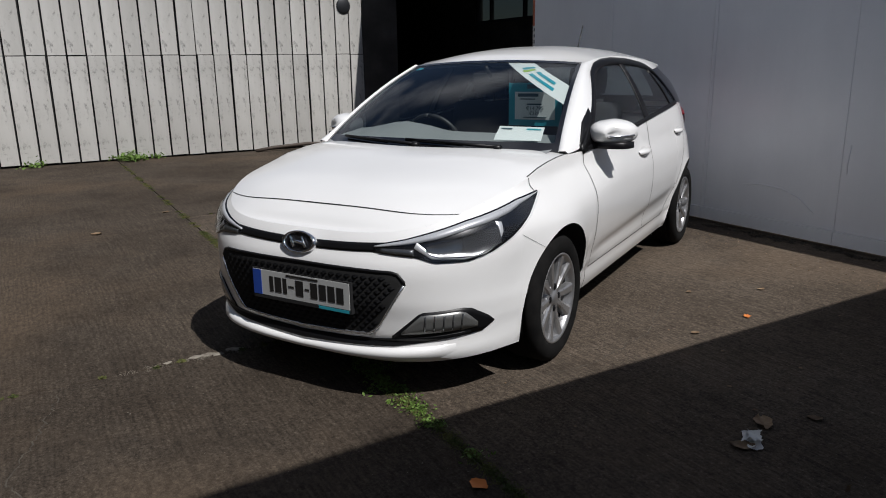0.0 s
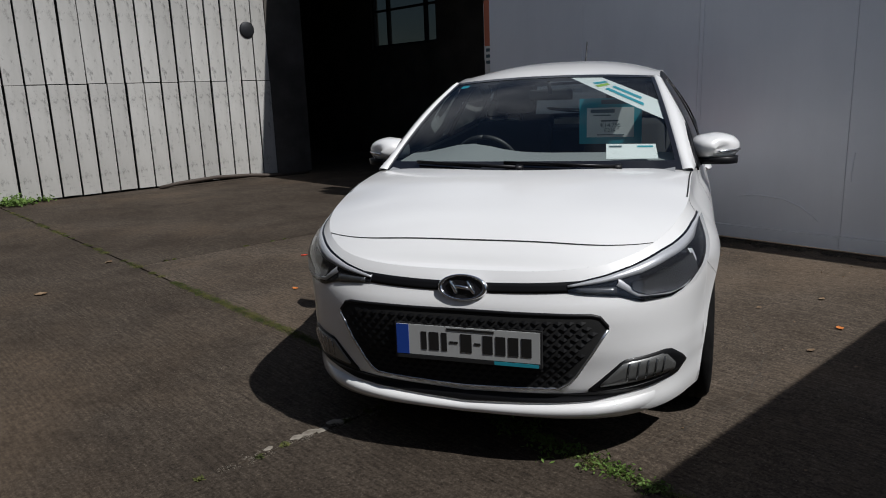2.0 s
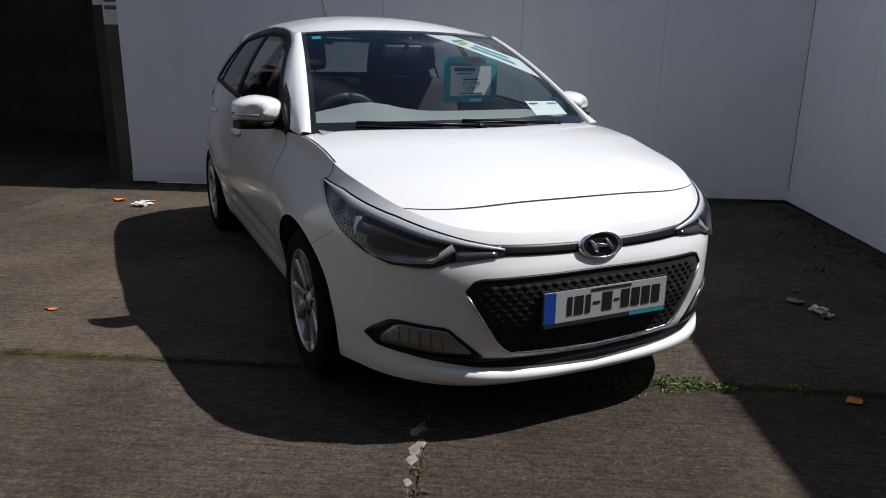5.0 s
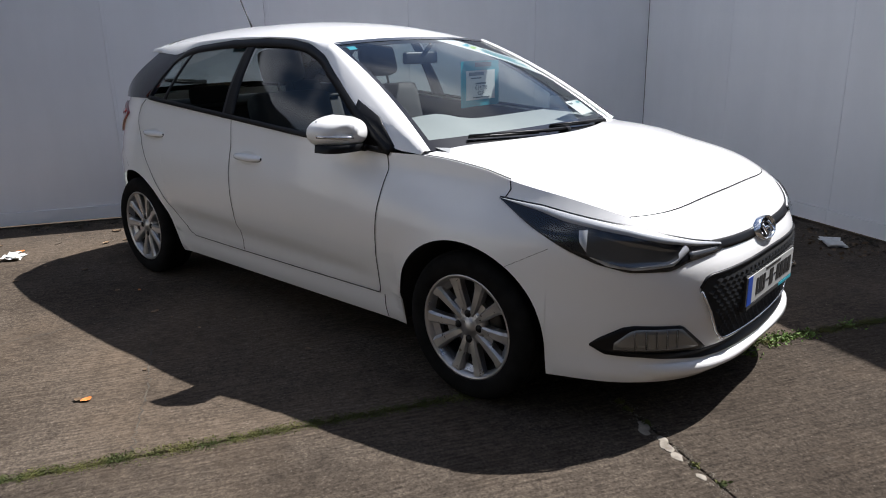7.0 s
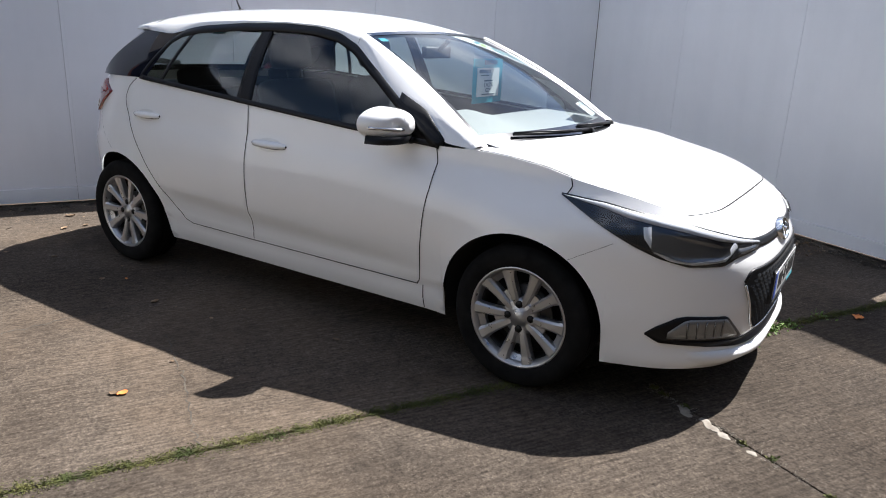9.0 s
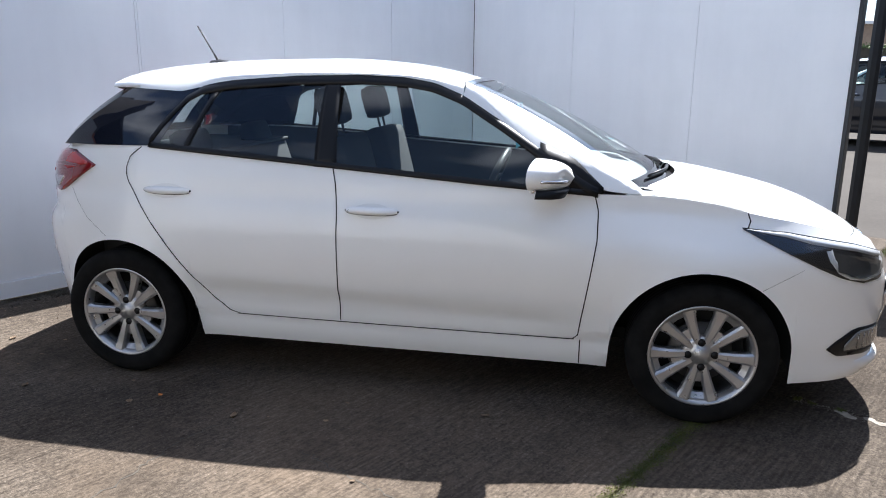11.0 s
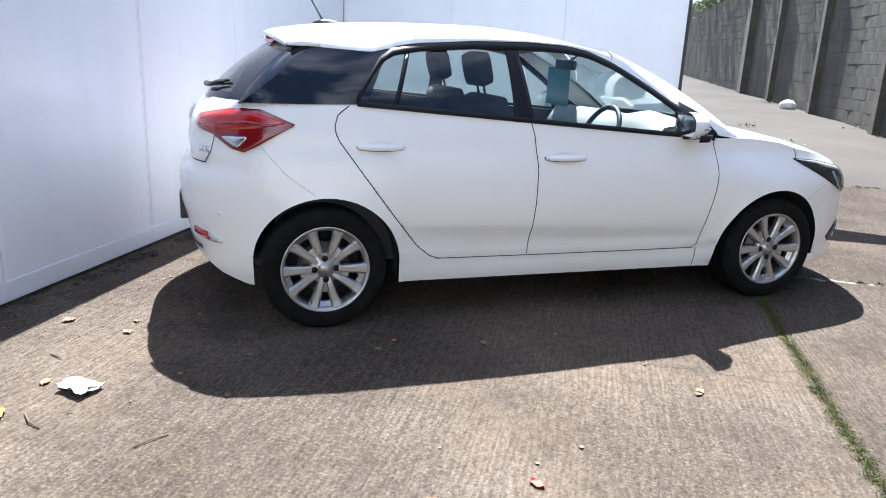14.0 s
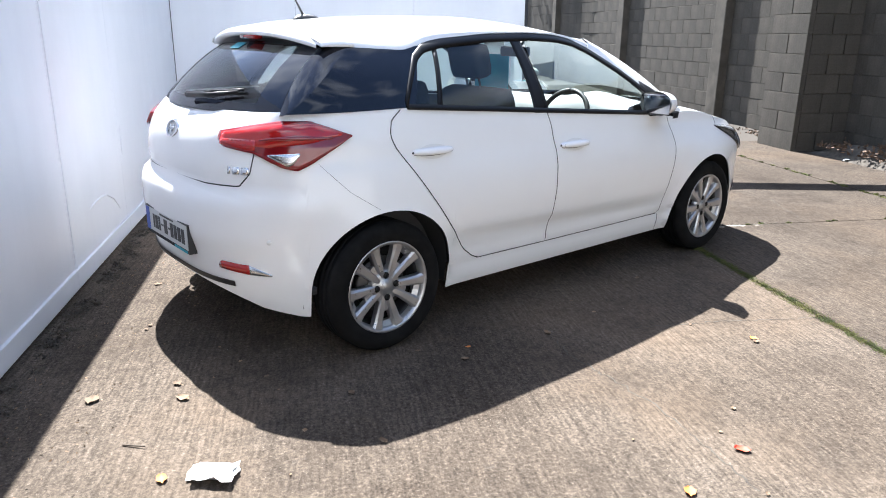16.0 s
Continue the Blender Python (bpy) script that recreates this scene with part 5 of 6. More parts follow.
def in_yard(u, v, z=0.0):
    return YARD @ Vector((u, v, z))


# ground to the horizon, with the joints' soil on it
bm = bmesh.new()
vs_ = [-400, -60, -20, -9, 0, 4.6, 8, 13, 20, 30, 40, 50, 80, 150, 400]
us_ = [-400, -60, -20, -9, -4, 1.5, 4, 7, 12, 20, 60, 400]
grid(bm, [[Vector((u, v, rise(v) - 0.012)) for u in us_] for v in vs_])
ground = structure("ground", bm, SOIL, "bare ground under the concrete slabs")
# slabs
pavement = structure("pavement", box(bmesh.new(), (-9.5, -9.5, -0.029), (-9.4, -9.4, -0.014)), CONCRETE, "weathered brushed concrete slabs with mossy joints")
for u0, u1, v0, v1, tone in ((-9.5, 1.51, -9.5, -3.16, 0.86), (-9.5, 1.51, -3.15, 4.6, 1.18), (1.525, 4.02, -9.5, 0.445, 0.86), (1.525, 4.02, 0.452, 4.6, 0.8), (4.04, 5.2, -9.5, 4.6, 0.82)):
    bm = bmesh.new()
    nu, nv = max(1, int((u1 - u0) / 0.5)), max(1, int((v1 - v0) / 0.5))
    box(bm, (u0, v0, -0.1), (u1, v1, 0.0), bevel=0.006)
    slab = structure("slab", bm, CONCRETE, parent=pavement)
    slab.color = (tone * 0.98, tone, tone * 1.03, 1)
bm = bmesh.new()
grid(bm, [[Vector((u, v, rise(v) - 0.004)) for u in (-9.5, -4, 1.0, 5.6, 5.95)] for v in (4.62, 8, 13, 20, 30, 40, 46.5)])
structure("road", bm, ALLEY, "pale concrete alley leading to a far wall", smooth=True)

# hoarding: two runs of painted panels
WALL_H = 2.36


def hoarding(name, n, length, place, label):
    """Panels along +x from the place; their face is at y = 0 and looks to -y."""
    wall = structure(name, box(bmesh.new(), (0.0, 0.02, 0.02), (length, 0.075, WALL_H - 0.01)), POST, label, at=place)
    w = length / n
    for k in range(n):
        bm = bmesh.new()
        box(bm, (k * w + 0.0012, 0.0, 0.13), ((k + 1) * w - 0.0012, 0.02, WALL_H), bevel=0.002)
        structure("panel", bm, HOARDING, parent=wall)
        bm = bmesh.new()
        box(bm, (k * w + 0.001, -0.014, 0.025), ((k + 1) * w - 0.001, 0.02, 0.128), bevel=0.004)
        structure("kickboard", bm, HOARDING, parent=wall)
    return wall


REAR_U, LEFT_V, WALL_END_U, WALL_END_V = -2.3, 3.25, 1.23, -2.79
wall_rear = hoarding("wall_rear", 5, LEFT_V - WALL_END_V, YARD @ Matrix.Translation((REAR_U, WALL_END_V, 0)) @ Matrix.Rotation(radians(90), 4, "Z"), "white painted hoarding panels with a dented sheet")
wall_left = hoarding("wall_left", 3, WALL_END_U - REAR_U - 0.004, YARD @ Matrix.Translation((REAR_U + 0.004, LEFT_V, 0)), "white painted hoarding panels ending at a dark post")
bm = bmesh.new()
box(bm, (WALL_END_U, LEFT_V - 0.01, 0), (WALL_END_U + 0.03, LEFT_V + 0.09, WALL_H + 0.02), bevel=0.004)
structure("trim", bm, POST, "dark steel post at the end of the hoarding")
# closing piece behind the corner of the two runs
bm = bmesh.new()
box(bm, (REAR_U - 0.14, LEFT_V + 0.0, 0.0), (REAR_U + 0.3, LEFT_V + 0.16, WALL_H), bevel=0.0)
bmesh.ops.translate(bm, verts=bm.verts, vec=(0.0, 0.08, 0.0))
box(bm, (REAR_U - 0.2, LEFT_V - 0.3, 0.0), (REAR_U - 0.078, LEFT_V + 0.24, WALL_H))
structure("trim", bm, POST, "dark framing behind the hoarding's corner")
# crease of a dent in the rear panel, and the scuff beside it
for pts, r in (([(0.02, 0.372), (0.12, 0.388), (0.22, 0.392), (0.39, 0.38), (0.54, 0.325), (0.67, 0.225)], 0.007), ([(0.89, 0.76), (0.875, 0.62), (0.88, 0.55)], 0.006)):
    bm = bmesh.new()
    tube(bm, [(REAR_U + 0.0005, v, z) for v, z in pts], [0.002] + [r] * (len(pts) - 2) + [0.002], 8)
    structure("trim", bm, HOARDING, "raised crease where the panel is dented", smooth=True)
# seam strips on the rear panels
for v in (-1.57, -0.345):
    bm = bmesh.new()
    box(bm, (REAR_U + 0.0, v - 0.012, 0.13), (REAR_U + 0.006, v + 0.012, WALL_H), bevel=0.002)
    structure("trim", bm, HOARDING, "white cover strip over a panel joint")

# unseen overhead board added across the entrance, outlined to cast the ground shadow
bm = bmesh.new()
tube(bm, [(1.2, 4.2, 0.0), (1.2, 4.2, 3.2)], 0.05, 8)
box(bm, (5.0, 3.36, 2.85), (5.1, 3.69, 3.05), bevel=0.005)
for o in (0.0, 0.03):
    grid(bm, [[Vector((u, v + o, z0)), Vector((u, v + o, z1))] for u, v, z0, z1 in ((0.9, 4.27, 2.5, 3.8), (1.15, 4.22, 2.6, 3.71), (1.93, 4.07, 2.75, 3.46), (2.55, 3.9, 2.75, 3.2), (5.35, 3.28, 2.75, 3.15))])
barrier = tagged(mesh_object("shadow_board", bm, POST, False), "unseen board added to cast the shadow strip at the yard entrance", "barrier")
barrier.matrix_world = YARD

# shed: a dark covered opening beside the hoarding
SHED_H = 4.0
# interior surfaces get the shade colour, so the opening reads black
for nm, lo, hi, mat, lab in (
    ("wall_shed_side", (-6.3, -2.78, 0), (-2.36, -2.6, SHED_H), SHED, "side wall of the open shed, coloured dark for its shade"),
    ("wall_shed_back", (-6.5, -16.2, 0), (-6.3, -2.6, 2.24), SHED, "rear wall inside the open shed, coloured dark for its shade"),
    ("wall_shed_back_right", (-6.5, -8.1, 2.24), (-6.3, -2.6, SHED_H), SHED, "rear wall inside the open shed, coloured dark for its shade"),
    ("wall_shed_back_left", (-6.5, -16.2, 2.24), (-6.3, -10.2, SHED_H), SHED, "rear wall inside the open shed, coloured dark for its shade"),
    ("wall_shed_back_top", (-6.5, -10.2, 3.4), (-6.3, -8.1, SHED_H), SHED, "rear wall inside the open shed, coloured dark for its shade"),
    ("wall_shed_far", (-6.3, -16.2, 0), (-2.6, -16.0, SHED_H), SHED, "far side wall inside the open shed, coloured dark for its shade"),
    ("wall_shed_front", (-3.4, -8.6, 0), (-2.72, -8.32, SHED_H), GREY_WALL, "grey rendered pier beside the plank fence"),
    # added behind the fence, out of view, to block sunlight from the shed
    ("wall_shed_inner", (-3.0, -16.0, 0), (-2.8, -8.6, SHED_H), SHED, "unseen wall added behind the plank fence to keep out sun"),
    ("ceiling", (-6.5, -16.2, SHED_H), (-2.95, -2.6, SHED_H + 0.15), SHED, "flat roof over the open shed, coloured dark for the shade below"),
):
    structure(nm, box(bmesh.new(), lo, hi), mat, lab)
bm = bmesh.new()
box(bm, (-2.62, -2.99, 0), (-2.43, -2.795, SHED_H), bevel=0.006)
structure("trim", bm, GREY_WALL, "brown pier at the end of the hoarding")
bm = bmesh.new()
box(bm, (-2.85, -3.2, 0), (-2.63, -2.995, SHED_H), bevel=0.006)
structure("trim", bm, SHED, "inner pier beside the hoarding, in the shed's dark shade colour")
sign = thing("sign", "orange and white notice fixed to the brown pier", "sign", at=YARD @ Matrix.Translation((-2.428, -2.892, 1.45)))
part("sign_panel", box(bmesh.new(), (0.0, -0.095, 0.0), (0.004, 0.095, 0.32), bevel=0.001), PAPER, sign, "white lower panel", smooth=False)
part("sign_board", box(bmesh.new(), (0.0, -0.095, 0.322), (0.005, 0.095, 0.8), bevel=0.001), SIGN_ORANGE, sign, "orange upper panel", smooth=False)
for k in range(3):
    part("print_bar", box(bmesh.new(), (0.004, -0.075, 0.13 + 0.065 * k), (0.0055, 0.08 - 0.02 * k, 0.165 + 0.065 * k)), INK, sign, smooth=False)
    part("print_bar", box(bmesh.new(), (0.005, -0.01, 0.38 + 0.085 * k), (0.0065, 0.085, 0.42 + 0.085 * k)), PAPER, sign, smooth=False)
notice = thing("notice", "small white notice with dark lines on the inner pier", "sign", at=YARD @ Matrix.Translation((-2.628, -3.13, 1.63)))
part("notice_panel", box(bmesh.new(), (0.0, -0.06, 0.0), (0.004, 0.06, 0.62), bevel=0.001), PAPER, notice, smooth=False)
for k, (z0, z1) in enumerate(((0.06, 0.08), (0.14, 0.17), (0.2, 0.38), (0.42, 0.45), (0.5, 0.58))):
    part("print_bar", box(bmesh.new(), (0.004, -0.045, z0), (0.0055, 0.045 - 0.03 * (k % 2), z1)), INK, notice, smooth=False)

# window in the back of the shed
DUSTY = glass_material("dusty_glass", (0.3, 0.31, 0.3), 0.3, 1.3)
window_1 = structure("window_1", box(bmesh.new(), (-6.44, -10.2, 2.24), (-6.36, -8.1, 2.3)), POST, "dusty divided window in the shed's rear wall")
for a, b, c, d in ((-10.2, 2.3, -10.15, 3.4), (-9.72, 2.3, -9.66, 3.4), (-8.52, 2.3, -8.46, 3.4), (-8.15, 2.3, -8.1, 3.4), (-10.15, 2.98, -8.15, 3.02)):
    structure("window_bar", box(bmesh.new(), (-6.44, a, b), (-6.36, c, d)), POST, parent=window_1)
for a, c in ((-10.15, -9.72), (-9.66, -8.52), (-8.46, -8.15)):
    structure("pane", box(bmesh.new(), (-6.405, a, 2.3), (-6.4, c, 3.4)), DUSTY, parent=window_1)

# plank fence
fence = thing("fence", "white painted plank fence with dark gaps", "fence", at=YARD @ Matrix.Translation((0, -8.3, 0)))
part("fence_backing", box(bmesh.new(), (-2.70, -0.12, 0.0), (9.0, -0.07, 3.3)), GAP, fence, smooth=False)
for r, (z0, z1) in enumerate(((0.03, 1.57), (1.582, 3.3))):
    me = None
    for k in range(44):
        if me is None:
            bm = bmesh.new()
            box(bm, (0.0, -0.03, z0), (0.237, 0.0, z1), bevel=0.004)
            p = part("plank", bm, PLANK, fence, smooth=False)
            me = p.data
        else:
            p = new("plank", me)
            p.parent = fence
        p.location = (-2.702 + 0.263 * k + random.uniform(-0.004, 0.004), random.uniform(-0.006, 0.004), random.uniform(-0.006, 0.006))
        p.rotation_euler = (0, random.uniform(-0.003, 0.003), 0)

# dark disc on the fence
bm = bmesh.new()
lathe(bm, [(0.0, 0.03), (0.11, 0.028), (0.125, 0.018), (0.128, 0.0)], 28)
disc = tagged(mesh_object("wall_disc", bm, POST), "dark grey round cover fixed to the plank fence", "cover")
disc.matrix_world = YARD @ Matrix.Translation((-2.36, -8.3, 2.38))

# block wall along the alley with piers
BW_U = 5.62
block_wall = structure("wall_block", box(bmesh.new(), (BW_U + 0.02, -9.5, -0.1), (BW_U + 0.2, 12.42, 3.95)), MORTAR, "weathered grey concrete block wall with piers")
_shared = {}


def block(parent, lo, hi, axis):
    size = tuple(round(hi[i] - lo[i], 3) for i in range(3))
    if size not in _shared:
        bm = bmesh.new()
        box(bm, (0, 0, 0), size)
        bmesh.ops.bevel(bm, geom=list(bm.edges), offset=0.003, segments=1, affect="EDGES")
        p = structure("block", bm, BLOCK, parent=parent)
        _shared[size] = p.data
    else:
        p = new("block", _shared[size])
        p.parent = parent
    p.location = lo
    return p


def bow(v):
    """Past the bend the wall runs in towards the alley."""
    return -0.085 * max(v - 12.42, 0.0)


rng = random.Random(5)
COURSE = 0.235
BEND_END = 33.6
for r in range(17):
    v = 1.0 - (0.0 if r % 2 else 0.23)
    while v < 12.4:
        block(block_wall, (BW_U - rng.uniform(0.0, 0.004), v, r * COURSE), (BW_U - 0.0 + 0.05, v + 0.456, r * COURSE + COURSE - 0.004), 0)
        v += 0.46
# further blocks, joined
bm = bmesh.new()
for r in range(17):
    v = 12.42 - (0.0 if r % 2 else 0.23)
    while v < BEND_END and r * COURSE < 3.95 - 0.022 * max(v - 12.4, 0):
        box(bm, (BW_U - rng.uniform(0, 0.004), v, r * COURSE), (BW_U + 0.05, v + 0.456, r * COURSE + COURSE - 0.004))
        v += 0.46
for w in bm.verts:
    w.co.x += bow(w.co.y)
rest = structure("blocks", bm, BLOCK, parent=block_wall)
bm = bmesh.new()
grid(bm, [[Vector((BW_U + bow(v) + d, v, z)) for d, z in ((0.03, -0.1), (0.03, top), (0.22, top), (0.22, -0.1))] for v, top in ((12.42, 3.95), (BEND_END, 3.5))])
structure("backing", bm, MORTAR, parent=block_wall)
rest["kind"] = "stuff"
PIERS = [(10.45, 0.26, 0.14), (14.3, 0.26, 0.14), (17.6, 0.26, 0.14), (20.3, 0.6, 0.2), (6.55, 0.3, 0.14), (33.1, 0.6, 0.25)]
for v, wid, dep in PIERS:
    bm = bmesh.new()
    box(bm, (BW_U + bow(v) - dep, v, rise(v) - 0.05), (BW_U + bow(v) + 0.03, v + wid, 4.0 - 0.022 * max(v - 12.4, 0)), bevel=0.015)
    structure("trim", bm, MORTAR, "plain concrete pier of the block wall")
big = structure("pier", box(bmesh.new(), (4.9, 3.72, 0.0), (BW_U + 0.02, 4.38, 3.2)), MORTAR, "block-built pier beside the alley")
for r in range(14):
    z0, z1 = r * COURSE, r * COURSE + COURSE - 0.007
    if r % 2:
        for a, b in ((3.70, 4.045), (4.057, 4.40)):
            block(big, (4.885, a, z0), (4.95, b, z1), 0)
    else:
        block(big, (4.885, 3.70, z0), (4.95, 4.40, z1), 0)
    uu = 4.96 - (0.0 if r % 2 else 0.2)
    while uu < BW_U - 0.05:
        a = max(uu, 4.955)
        b = min(uu + 0.445, BW_U - 0.004)
        block(big, (a, 3.70, z0), (b, 3.74, z1), 0)
        uu += 0.46

CAR = build_car()


# ---- far end of the alley ----
def build_tree(label, at, height, spread, leaves, seed, bare=0.3):
    r = random.Random(seed)
    tree = thing("tree", label, "tree", at=at)
    bm = bmesh.new()
    top = Vector((r.uniform(-0.3, 0.3), r.uniform(-0.3, 0.3), height * 0.7))
    tube(bm, [(0, 0, -0.1), top * 0.5, top], [height * 0.03, height * 0.022, height * 0.008], 8)
    tips = []
    for k in range(11):
        a = r.uniform(0, math.tau)
        z = height * r.uniform(bare, 0.65)
        st = top * (z / top.z)
        en = st + Vector((math.cos(a) * spread * r.uniform(0.5, 1), math.sin(a) * spread * r.uniform(0.5, 1), height * r.uniform(0.1, 0.32)))
        tube(bm, [st, (st + en) / 2 + Vector((0, 0, 0.1)), en], [height * 0.01, height * 0.007, height * 0.003], 5)
        tips.append(en)
    part("trunk", bm, BARK, tree)
    tips += [top + Vector((0, 0, height * 0.2)), top]
    verts, faces = [], []
    for k in range(leaves):
        c = r.choice(tips) + Vector((r.gauss(0, 1), r.gauss(0, 1), r.gauss(0, 0.8))) * spread * 0.26
        a = Vector((r.gauss(0, 1), r.gauss(0, 1), r.gauss(0, 0.6))).normalized() * r.uniform(0.035, 0.085)
        b = a.cross(Vector((r.gauss(0, 1), r.gauss(0, 1), r.gauss(0, 1)))).normalized() * r.uniform(0.02, 0.045)
        i = len(verts)
        verts += [c - a, c + b, c + a, c - b]
        faces.append((i, i + 1, i + 2, i + 3))
    me = bpy.data.meshes.new("crown")
    me.from_pydata([tuple(v) for v in verts], [], faces)
    me.materials.append(FOLIAGE)
    crown = new("crown", me)
    crown.parent = tree
    return tree


def up(u, v, z=0.0, turn=0.0):
    return YARD @ Matrix.Translation((u, v, rise(v) + z)) @ Matrix.Rotation(radians(turn), 4, "Z")


build_tree("leafy green tree behind the parked cars", up(-1.5, 44.0), 5.6, 1.4, 5000, 3)
build_tree("dense green tree overhanging the block wall", up(7.3, 27.0), 6.0, 2.3, 17000, 4)
build_tree("green tree beyond the block wall", up(6.9, 37.0), 5.2, 2.0, 9000, 6)
build_tree("small tree in front of the brown building", up(4.0, 66.0), 5.0, 1.0, 900, 8)
build_tree("tall green tree behind the block wall", YARD @ Matrix.Translation((9.0, -5.5, 0)), 8.0, 2.6, 9000, 14)
build_tree("tall green tree behind the yard's corner", YARD @ Matrix.Translation((7.0, -11.5, 0)), 8.0, 2.8, 9000, 15)
build_tree("green tree over the block wall's top", up(7.9, 19.0), 5.0, 2.0, 11000, 9)

# end wall of the alley, with ivy on its top
bm = bmesh.new()
box(bm, (-14, 46.5, 0.5), (14, 46.8, 3.5))
structure("wall_end", bm, MORTAR, "dark stained block wall closing the alley")


def clumps(name, label, mat, spots, size, per, seed, flat=1.0):
    """Loose leaves round spots, as one object."""
    r = random.Random(seed)
    verts, faces = [], []
    for x, y, z, spread in spots:
        for k in range(per):
            c = Vector((x + r.gauss(0, spread), y + r.gauss(0, spread), z + abs(r.gauss(0, spread * 0.6 * flat))))
            a = Vector((r.gauss(0, 1), r.gauss(0, 1), r.gauss(0, 0.7))).normalized() * size * r.uniform(0.5, 1.2)
            b = a.cross(Vector((r.gauss(0, 1), r.gauss(0, 1), r.gauss(0, 1)))).normalized() * size * r.uniform(0.25, 0.5)
            i = len(verts)
            verts += [c - a, c + b, c + a, c - b]
            faces.append((i, i + 1, i + 2, i + 3))
    me = bpy.data.meshes.new(name)
    me.from_pydata([tuple(v) for v in verts], [], faces)
    me.materials.append(mat)
    ob = new(name, me)
    ob.matrix_world = YARD
    return tagged(ob, label, name.replace("_", " "), "", "stuff")


rr = random.Random(12)
clumps("ivy", "green ivy along the top of the alley's end wall", FOLIAGE, [(-10 + 0.35 * k, 46.45, 3.35 + rr.uniform(-0.25, 0.15), 0.22) for k in range(50)], 0.07, 90, 2)
clumps("wall_plants", "greenery spilling over the block wall", FOLIAGE, [(5.75 + bow(16 + 0.5 * k), 16 + 0.5 * k, 3.55 - 0.011 * k + rr.uniform(0.05, 0.4), 0.24) for k in range(36)], 0.07, 110, 3)

# brown building behind the end wall
house = thing("house", "low brown brick building behind the end wall", "building", at=up(0, 75.0))
part("wall", box(bmesh.new(), (-16, 0, -1), (22, 12, 5.6)), BRICK_FAR, house, smooth=False)
part("roof", box(bmesh.new(), (-16.4, -0.4, 5.6), (22.4, 12.4, 5.85)), WHITE_METAL, house, "pale flat roof edge", smooth=False)
part("extension", box(bmesh.new(), (-1.2, -4.0, -1), (3.2, 0, 4.75)), BLUE_GREY, house, "blue-grey extension front", smooth=False)
part("extension_roof", box(bmesh.new(), (-1.5, -4.3, 4.75), (3.5, 0, 4.95)), BRICK_FAR, house, smooth=False)
win = part("window", box(bmesh.new(), (-0.6, -4.06, 2.6), (2.6, -4.0, 4.0)), WHITE_METAL, house, smooth=False)
part("pane", box(bmesh.new(), (-0.5, -4.09, 2.7), (0.9, -4.06, 3.9)), DULL_GLASS, win, smooth=False)
part("pane", box(bmesh.new(), (1.05, -4.09, 2.7), (2.5, -4.06, 3.9)), DULL_GLASS, win, smooth=False)
part("chimney", box(bmesh.new(), (-3.2, -1.0, -1), (-2.0, 0.0, 5.2)), BRICK_FAR, house, smooth=False)

# leaning bridge mast with its cables
bridge = thing("bridge_mast", "white leaning bridge mast with fanned stay cables", "bridge", at=YARD @ Matrix.Translation((0, 250, 0)))
bm = bmesh.new()
tube(bm, [(4.8, 0, 0), (5.9, 0, 19.4), (7.9, 0, 31.6), (12.0, 0, 46.0), (18.0, 0, 60.0)], [1.6, 1.3, 1.15, 1.0, 0.7], 10)
part("mast", bm, WHITE_METAL, bridge)
for k in range(9):
    bm = bmesh.new()
    tube(bm, [(8.4 + 0.34 * k, 0, 33 + 1.2 * k), (17.7 + 0.35 * k, 0, 5.0)], 0.1, 4)
    part("cable", bm, WHITE_METAL, bridge)

# parked cars
DARK_PAINT = shader("dark_blue_paint", (0.012, 0.014, 0.02), 0.3, coat=1.0)
SILVER_PAINT = shader("silver_paint", (0.5, 0.51, 0.52), 0.35, 0.3, coat=1.0)
for paint, lab, u, v, turn, sc in (
    (DARK_PAINT, "dark blue parked car with alloy wheels", -0.72, 13.6, 180, (1.08, 1.06, 1.13)),
    (PAINT, "white car parked beyond the dark one", -0.9, 17.6, 180, (1.0, 1.0, 1.04)),
    (SILVER_PAINT, "silver people carrier parked along the alley", 0.35, 34.5, 90, (1.0, 0.82, 1.13)),
    (PAINT, "white car parked at the alley's far end", 4.6, 42.5, -90, (1.0, 1.0, 1.0)),
):
    other = build_car(paint, False, lab)
    other["group"] = "cars parked in the alley"
    other.matrix_world = up(u, v, 0, turn) @ Matrix.Diagonal((*sc, 1))

# ---- ground details ----
rr = random.Random(21)
spots = []
for k in range(330):
    v = -7.9 + 12.2 * k / 329
    if v < -2.4 and rr.random() < 0.75 or 0.0 < v < 0.5 and rr.random() < 0.8:
        continue
    spots.append((1.517 + rr.uniform(-0.008, 0.008), v + rr.uniform(-0.02, 0.02), 0.0, 0.013 + 0.009 * rr.random()))
clumps("moss", "green moss along the main slab joint", MOSS, spots, 0.0045, 230, 5, 0.35)
spots = [(1.52 + rr.gauss(0, 0.03), 1.25 + rr.gauss(0, 0.25), 0.0, 0.025) for k in range(26)]
clumps("weeds", "low green weeds growing in the slab joint", LEAF_GREEN, spots, 0.011, 40, 6, 0.5)
spots = [(4.03 + rr.uniform(-0.02, 0.02), 0.2 + 4.3 * k / 60, 0.0, 0.014) for k in range(60) if rr.random() < 0.75]
spots += [(1.6 + 2.3 * k / 40, 0.448 + rr.uniform(-0.01, 0.01), 0.0, 0.008) for k in range(40) if rr.random() < 0.3]
spots += [(1.6 + 3.0 * rr.random(), 4.61, 0.0, 0.02) for k in range(16)]
spots += [(-1.0 + 2.4 * rr.random(), -3.155, 0.0, 0.008) for k in range(12)]
clumps("moss", "patchy moss in the outer slab joints", MOSS, spots, 0.012, 40, 7, 0.5)
